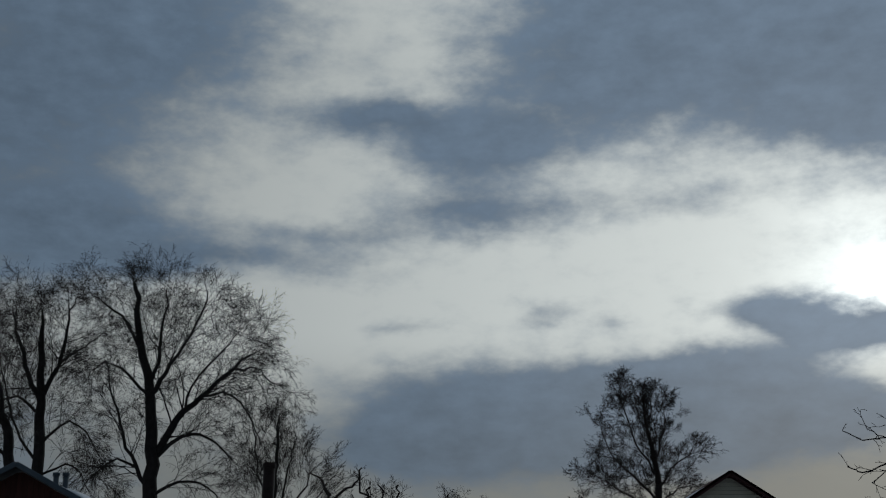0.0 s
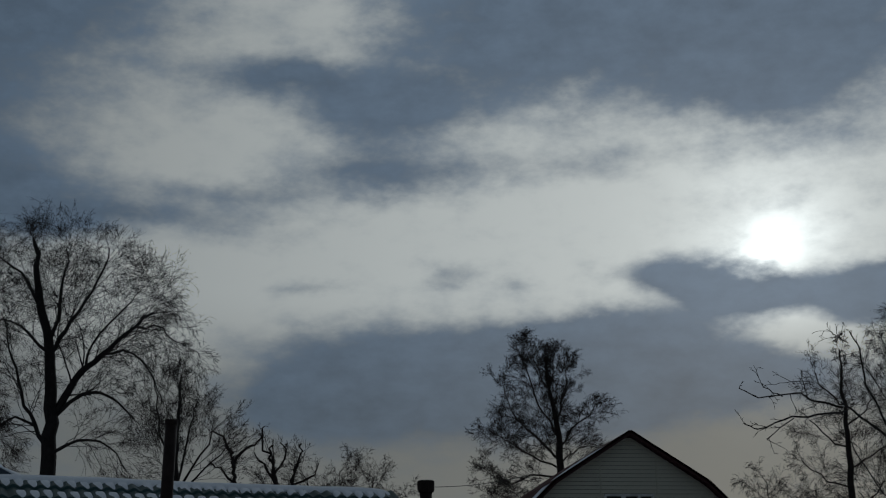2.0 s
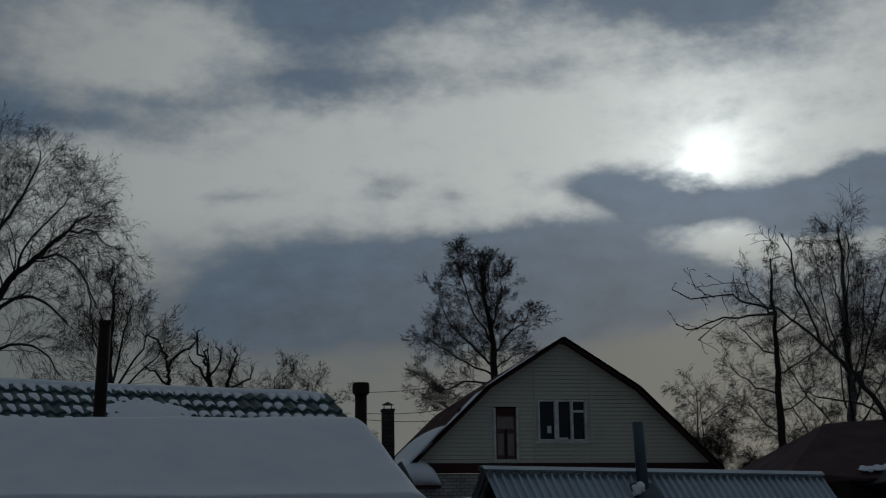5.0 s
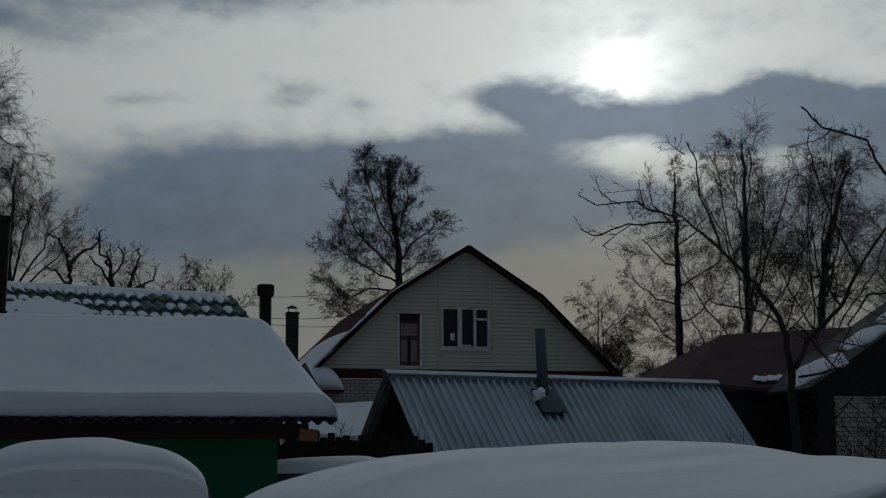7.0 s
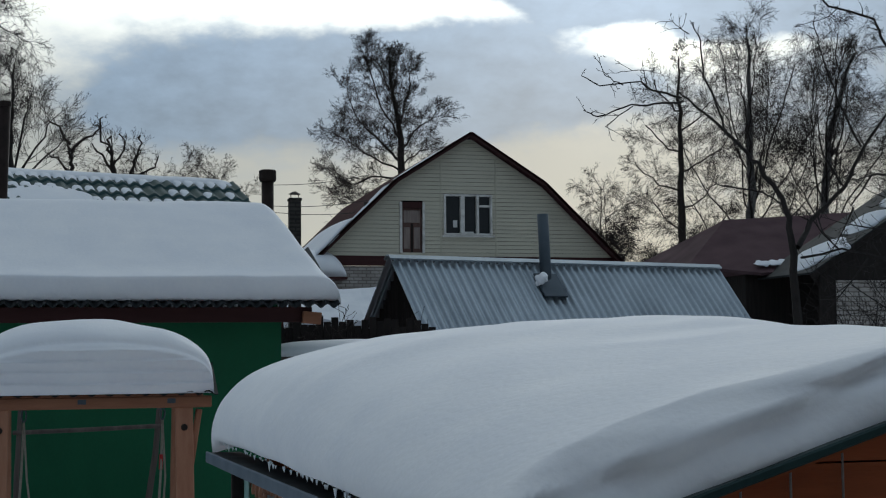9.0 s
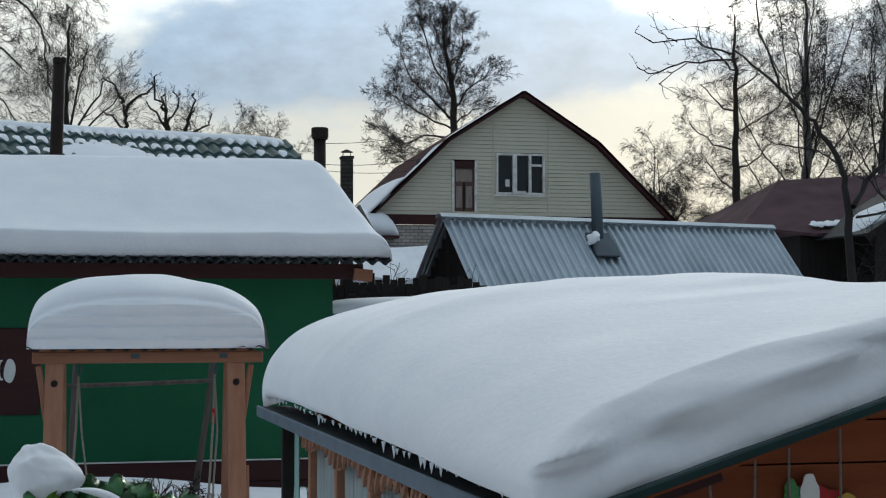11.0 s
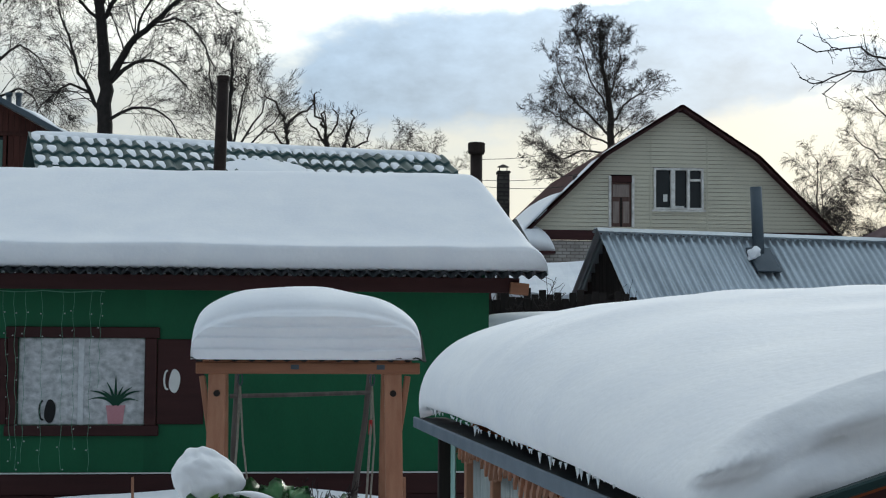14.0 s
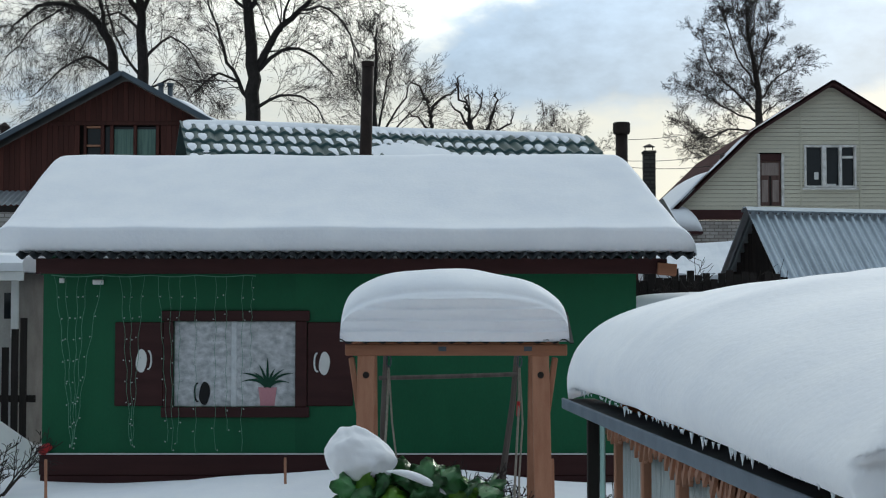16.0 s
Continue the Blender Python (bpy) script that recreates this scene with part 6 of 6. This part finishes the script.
def build_vine():
    v = thing("artificial_vine", "artificial grape vine with glossy green leaves, capped by snow", "plant", (-0.10, 5.0, 0))
    part("stake", tube([(0.0, 0.02, 0.1), (0.01, 0.02, 1.0), (0.0, 0.02, 1.72)], 0.02, 8), OLD_WOOD, v, "support stake")
    part("arm", tube([(-0.24, 0.02, 1.70), (0.0, 0.02, 1.72), (0.26, 0.03, 1.64)], 0.012, 6), OLD_WOOD, v)

    def leaf_mesh(name, seed, mat):
        r = random.Random(seed)
        bm = bmesh.new()
        n = 20
        ring = []
        for i in range(n):
            a = 6.28319 * i / n
            rad = 0.056 * (0.72 + 0.30 * abs(math.cos(2.5 * (a - 1.5708)))) * (1 + r.uniform(-0.08, 0.08))
            x, y = rad * math.cos(a), rad * math.sin(a)
            ring.append(bm.verts.new((x, y, -0.35 * abs(x) - 2.2 * (x * x + y * y) + 0.004 * r.uniform(-1, 1))))
        mid = [bm.verts.new((0.5 * q.co.x, 0.5 * q.co.y, q.co.z * 0.35 + (0.005 if i % 4 == 0 else -0.001))) for i, q in enumerate(ring)]
        c = bm.verts.new((0, -0.005, 0.004))
        for i in range(n):
            j = (i + 1) % n
            bm.faces.new((ring[i], ring[j], mid[j], mid[i]))
            bm.faces.new((mid[i], mid[j], c))
        bmesh.ops.solidify(bm, geom=bm.faces[:], thickness=0.0012)
        me = bpy.data.meshes.new(name)
        bm.to_mesh(me)
        bm.free()
        me.materials.append(mat)
        me.polygons.foreach_set("use_smooth", [True] * len(me.polygons))
        return me

    kinds = [leaf_mesh("leaf", 1, LEAF), leaf_mesh("leaf", 2, LEAF), leaf_mesh("leaf", 3, LEAF), leaf_mesh("leaf", 4, LEAF_LIGHT)]
    r = random.Random(77)
    for k in range(95):
        f = r.random()
        x = -0.22 + 0.50 * f
        ceiling = 1.745 - 0.10 * max(0.0, x) - 0.25 * max(0.0, x - 0.12)
        z = ceiling - abs(r.gauss(0, 0.09))
        y = -0.04 + r.uniform(-0.13, 0.10)
        ob = new("leaf", kinds[3] if r.random() < 0.12 else kinds[r.randrange(3)])
        ob.parent = v
        ob.matrix_basis = Matrix.LocRotScale((x, y, z), Euler((radians(r.uniform(20, 70)), radians(r.uniform(-30, 30)), radians(r.uniform(-60, 60)))), Vector.Fill(3, r.uniform(1.0, 1.75)))
    g = bmesh.new()
    for k in range(26):
        bmesh.ops.create_icosphere(g, subdivisions=2, radius=0.016, matrix=Matrix.Translation((-0.225 + r.uniform(-0.035, 0.035), -0.10 + r.uniform(-0.02, 0.02), 1.56 - 0.0045 * k + r.uniform(-0.012, 0.012))))
    part("grape_bunch", g, GRAPE, v, "dark purple plastic grapes", smooth=True)
    s = bmesh.new()
    bmesh.ops.create_icosphere(s, subdivisions=5, radius=1.0)
    for q in s.verts:
        d = q.co.copy()
        flat_ = d.z if d.z > -0.25 else -0.25 + (d.z + 0.25) * 0.75
        q.co = Vector((d.x * 0.100 + 0.035 * max(0, d.x) * (d.z > -0.2), d.y * 0.12, flat_ * 0.115 + 0.035 * d.x * -0.6))
        q.co += d * (wobble(d, 1.5, 0.022, 3) + wobble(d, 4.0, 0.006, 8))
    tagged(part("snow_lump", s, SNOW, None, "rounded lump of snow on the artificial vine", smooth=True), category="snow").location = (-0.305, 5.0, 1.775)
    secs = []
    for i in range(13):
        f = i / 12
        e = math.sin(math.pi * f)
        secs.append([(-0.20 + 0.24 * f, 4.86 + 0.03 * e * math.cos(a), 1.758 - 0.10 * f * f + 0.016 * e * math.sin(a)) for a in [6.28319 * k / 10 for k in range(10)]])
    tagged(part("snow_strip", loft(secs), SNOW, None, "thin strip of snow on the vine leaves", smooth=True), category="snow")


def build_yard():
    r = random.Random(5)
    for x, y, z in ((-1.61, 14.5, 0.82), (1.08, 14.0, 0.86), (-4.05, 14.5, 0.80)):
        s = thing("garden_stake", "thin pale wooden stake standing in the snow", "stake", (x, y, 0), group="garden stakes")
        part("stake_rod", beam((0.01, 0, 0.1), (0, 0, z), 0.026, 0.026, bevel=0.003), LARCH, s)
    # bare shrubs
    for x, y, n, hgt, sd in ((0.45, 13.6, 26, 0.5, 3), (1.65, 12.6, 5, 0.55, 4), (-4.95, 15.6, 14, 0.7, 6), (3.55, 20.5, 30, 2.2, 8), (4.2, 21.2, 26, 2.4, 9), (12.0, 20.5, 34, 3.0, 10), (10.4, 20.0, 16, 2.3, 13), (13.3, 21.0, 30, 3.0, 14)):
        b = thing("bare_shrub", "tangled bare shrub standing in snow", "shrub", (x, y, 0.25))
        g = Grower(sd)
        for k in range(n):
            a = g.r.uniform(0, 6.28319)
            g.limb(Vector((0.1 * math.cos(a), 0.1 * math.sin(a), 0)), Vector((math.cos(a) * 0.75, math.sin(a) * 0.75, 1.0)), hgt * g.r.uniform(0.6, 1.2), 0.012, 1, APPLE)
        me = g.mesh("stems")
        me.materials.append(TWIG)
        o = new("stem_tangle", me)
        o.parent = b
        o["kind"] = "stuff"
    # icicles of the summer house eave
    eave = thing("icicle_row", "row of small icicles under the summer house snow", "icicles")
    kinds = []
    for k in range(3):
        bm = bmesh.new()
        add_tube(bm, [(0, 0, 0.01), (0.002, 0.001, -0.3), (0.004 * (k - 1), 0, -0.7), (0.006 * (k - 1), 0, -1.0)], [0.14, 0.10, 0.05, 0.008], 6)
        me = bpy.data.meshes.new("icicle")
        bm.to_mesh(me)
        bm.free()
        me.materials.append(ICE)
        kinds.append(me)
    for k in range(85):
        u = 4.05 + 5.75 * (k + r.random() * 1.6) / 85
        ob = new("icicle", kinds[k % 3])
        ob.parent = eave
        s = r.uniform(0.008, 0.024) * (2.2 if r.random() < 0.12 else 1.0)
        ob.matrix_basis = Matrix.LocRotScale((1.03 + (u - 4.0) * -0.045 + 0.13 + r.uniform(-0.02, 0.02), u, 1.785), None, Vector((0.03 + s * 0.9, 0.03 + s * 0.9, s * 1.1)))
    # light rods on the gable
    first = None
    for x, zt, ln, tilt in ((1.36, 1.73, 0.25, 0), (1.56, 1.835, 0.32, 1), (1.69, 1.865, 0.30, -4), (1.84, 1.925, 0.24, 1), (1.95, 1.975, 0.25, 0), (2.12, 2.02, 0.28, 0), (2.30, 2.08, 0.28, 0)):
        if first is None:
            first = thing("light_rod", "grey translucent light rod hanging on the boards", "string light", (x, 3.972, zt), group="hanging light rods")
            part("rod", tube([(0, 0, 0), (0, 0, -0.27)], 0.0042, 6), ROD, first)
            part("tip", tube([(0, 0, -0.27), (0, 0, -0.28)], 0.005, 6), WHITE, first)
        else:
            copy_thing(first, pose(x, 3.972, zt, 0, tilt, 0))
    # carved plaque, as plain shapes
    p = thing("painted_plaque", "flat painted festive plaque in red, yellow and green", "plaque", (2.05, 3.99, 1.73))
    def blob(cx, cz, rx, rz, y, mat, name, seed):
        pts = []
        for i in range(26):
            a = 6.28319 * i / 26
            k = 1 + 0.10 * math.sin(3 * a + seed) + 0.05 * math.sin(7 * a + seed * 2)
            pts.append((cx + rx * k * math.cos(a), cz + rz * k * math.sin(a)))
        part(name, flat_shape(pts, y, 0.004), mat, p)
    blob(0.0, -0.05, 0.125, 0.15, 0.0, RED, "backing", 1)
    blob(-0.085, 0.05, 0.03, 0.055, -0.005, LEAF, "green_field", 2)
    blob(-0.03, 0.07, 0.032, 0.05, -0.010, WHITE, "pale_field", 3)
    blob(0.02, -0.03, 0.035, 0.03, -0.005, YELLOW, "yellow_field", 4)
    blob(0.09, 0.02, 0.04, 0.04, -0.005, YELLOW, "yellow_field", 5)
    blob(0.05, -0.09, 0.03, 0.03, -0.006, WHITE, "pale_field", 6)
    # jar lamp under the eave
    j = thing("jar_lamp", "cream glass jar lamp hanging under the eave", "lamp", (1.27, 6.3, 1.52))
    part("glass", tube([(0, 0, 0), (0, 0, -0.02), (0, 0, -0.09), (0, 0, -0.125), (0, 0, -0.135)], [0.035, 0.05, 0.055, 0.045, 0.02], 16), CREAM, j, "cream frosted glass", smooth=True)
    part("cap", tube([(0, 0, 0.03), (0, 0, 0.0)], 0.032, 12), ZINC_DARK, j)
    part("cord", tube([(0, 0, 0.02), (0, 0, 0.14)], 0.004, 5), BLACK, j)


ROD = material("grey_plastic_rod", (0.22, 0.20, 0.19), (0.14, 0.12, 0.11), rough=0.4, scale=60, fine=200, bump=0)
CREAM = material("cream_glass", (0.50, 0.45, 0.36), (0.38, 0.34, 0.28), rough=0.3, scale=8, bump=0.05)


def build_background():
    # between the shed and the corrugated shed
    f = thing("plank_fence", "dark weathered plank fence behind the sheds", "fence", (2.4, 22.6, 0))
    r = random.Random(3)
    for k in range(26):
        z = 2.9 + r.uniform(-0.1, 0.1)
        part("plank", box(0.125 * k, 0.125 * k + 0.115, 0, 0.025, 0.1, z, 0), DARK_WOOD, f)
    part("rail", box(0, 3.25, 0.028, 0.07, 1.9, 2.0, 0), DARK_WOOD, f)
    part("backing", box(0, 3.25, 0.075, 0.09, 0.1, 2.78, 0), DARK_WOOD, f)
    w = thing("wood_store", "low store behind the shed with a snow-laden roof", "store", (2.45, 18.6, 0))
    part("body", box(-0.1, 1.5, -0.3, 0.6, 0.1, 2.34), OLD_WOOD, w)
    secs = []
    for i in range(21):
        s = -math.cos(math.pi * i / 20)
        e = max(0.0, 1 - abs(s) ** 4) ** 0.4
        secs.append([(0.75 + 0.85 * s, 0.15 - 0.6 * math.cos(a), 2.345 + (0.22 + 0.03 * s) * e * max(0.0, math.sin(a)) ** 0.5) for a in [6.28319 * k / 22 for k in range(22)]])
    part("roof_snow", loft(secs), SNOW, w, smooth=True)
    n = thing("outbuilding", "small outbuilding with a snow-covered roof", "outbuilding", (4.4, 29.0, 0))
    part("body", box(0, 3.0, 0, 2.5, 0.1, 2.95), OLD_WOOD, n)
    secs = []
    for i in range(17):
        x = -0.3 + 3.6 * i / 16
        secs.append([(x, -0.3, 2.96), (x, -0.3, 3.08 + wobble((x, 0, 0), 2, 0.1, 1)), (x, 0.3, 3.3 + wobble((x, 1, 0), 2, 0.15, 1)), (x, 1.6, 3.85 + wobble((x, 2, 0), 1.5, 0.1, 1)), (x, 2.8, 3.3), (x, 2.8, 2.96)])
    part("roof_snow", loft(secs), SNOW_OLD, n, smooth=False)
    # beside the shed on its other side
    b = thing("plastered_outhouse", "pale plastered outhouse with a thin snow roof", "outhouse", (-8.6, 22.0, 0))
    part("wall", box(0, 2.0, 0, 2.6, 0.1, 2.92), PLASTER, b)
    part("window", box(1.78, 1.98, -0.02, -0.004, 2.2, 2.6), GLASS, b)
    part("corner_board", box(1.90, 2.02, -0.06, -0.022, 1.9, 2.92), WHITE, b)
    secs = []
    for i in range(15):
        x = -0.3 + 2.5 * i / 14
        secs.append([(x, -0.45, 2.93), (x, -0.5, 3.05), (x, -0.35, 3.17 + wobble((x, 0, 0), 2, 0.05, 1)), (x, 1.2, 3.3), (x, 2.8, 3.2), (x, 2.8, 2.93)])
    part("roof_snow", loft(secs), SNOW, b, smooth=False)
    part("eave_board", box(-0.3, 2.2, -0.42, -0.38, 2.78, 2.926), WHITE, b)
    f2 = thing("dark_fence", "dark uneven paling fence beside the shed", "fence", (-8.2, 20.5, 0))
    x = 0.0
    while x < 2.2:
        z = r.choice((1.75, 1.9, 2.1, 2.3)) + r.uniform(-0.1, 0.1)
        part("paling", box(x, x + 0.10, 0, 0.02, 0.1, z, 0), DARK_WOOD, f2)
        x += r.uniform(0.12, 0.2)
    part("rail", box(0, 2.3, 0.022, 0.06, 1.0, 1.1, 0), DARK_WOOD, f2)
    part("panel", box(0.9, 1.38, -0.05, -0.005, 0.2, 2.5), OLD_WOOD, f2, "tall brown board panel")
    m = thing("porch_annex", "white brick annex with a small corrugated canopy", "annex", (-9.6, 28.2, 0))
    part("wall", box(0, 2.6, 0.6, 1.7, 0.1, 4.35), BRICK_WHITE, m)
    part("canopy", corrugated(2.9, 0.9, 0.12, 0.03, 0.35), ZINC, m, "grey corrugated canopy sheet").matrix_basis = Matrix.Translation((0.0, 0.0, 4.45))
    part("canopy_edge", box(0, 2.9, 0.02, 0.06, 4.30, 4.42), DARK_WOOD, m)
    for xx in (1.1, 1.5, 1.9):
        part("window", box(xx, xx + 0.28, 0.58, 0.597, 3.35, 4.0), GLASS, m)
    c = thing("steel_chimney", "short dark steel chimney with a cowl", "chimney", (-10.75, 34.5, 0.4))
    part("flue", tube([(0, 0, 4.0), (0, 0, 6.35)], 0.10, 12), RUST, c)
    part("cowl", tube([(0, 0, 6.35), (0, 0, 6.45), (0, 0, 6.55)], [0.13, 0.14, 0.02], 12), RUST, c)
    # power line
    pole = thing("utility_pole", "dark wooden utility pole behind the roofs", "utility pole", (5.95, 47.0, 0))
    part("mast", tube([(0, 0, 0), (0, 0, 8.2)], [0.11, 0.09], 10), DARK_WOOD, pole)
    cables = thing("power_cable", "thin overhead cables running to the house", "cable")
    for za, zb in ((8.05, 8.0), (7.35, 7.2), (7.15, 6.85)):
        pts = [(5.95 + (8.7 - 5.95) * i / 14, 47.0 - 4.0 * i / 14 * 0.9, za + (zb - za) * i / 14 - 0.25 * math.sin(math.pi * i / 14) * 0.4) for i in range(15)]
        part("cable", tube(pts, 0.010, 5), BLACK, cables)


# this first grey is only for the added, unseen light-blocking wall
LIGHT_BLOCK_GREY = material("light_block_grey", (0.20, 0.20, 0.20), (0.15, 0.15, 0.155), rough=0.9, scale=2, fine=30, bump=0.2)
PLASTER = material("pale_plaster", (0.42, 0.40, 0.37), (0.26, 0.25, 0.23), rough=0.9, scale=2, fine=30, bump=0.2)
BRICK_WHITE = material("white_brick", (0.62, 0.60, 0.57), (0.5, 0.48, 0.46), rough=0.9, scale=3, fine=40, brick=(0.26, 0.09, (0.5, 0.48, 0.46)))
build_string_lights()
build_stickers()
build_vine()
build_yard()
build_background()


def build_light_block():
    """Unseen wall added behind the camera; it closes the yard and blocks skylight."""
    h = thing("own_house", "unseen grey wall added behind the yard to block light", "house", (0, -0.7, 0))
    part("wall", box(-9.0, 10.0, -0.3, 0.0, 0.1, 6.3), LIGHT_BLOCK_GREY, h)
    # the eave is added and unseen too
    part("eave", box(-9.3, 10.3, -2.0, 0.25, 6.31, 6.45), BROWN, h)


build_light_block()
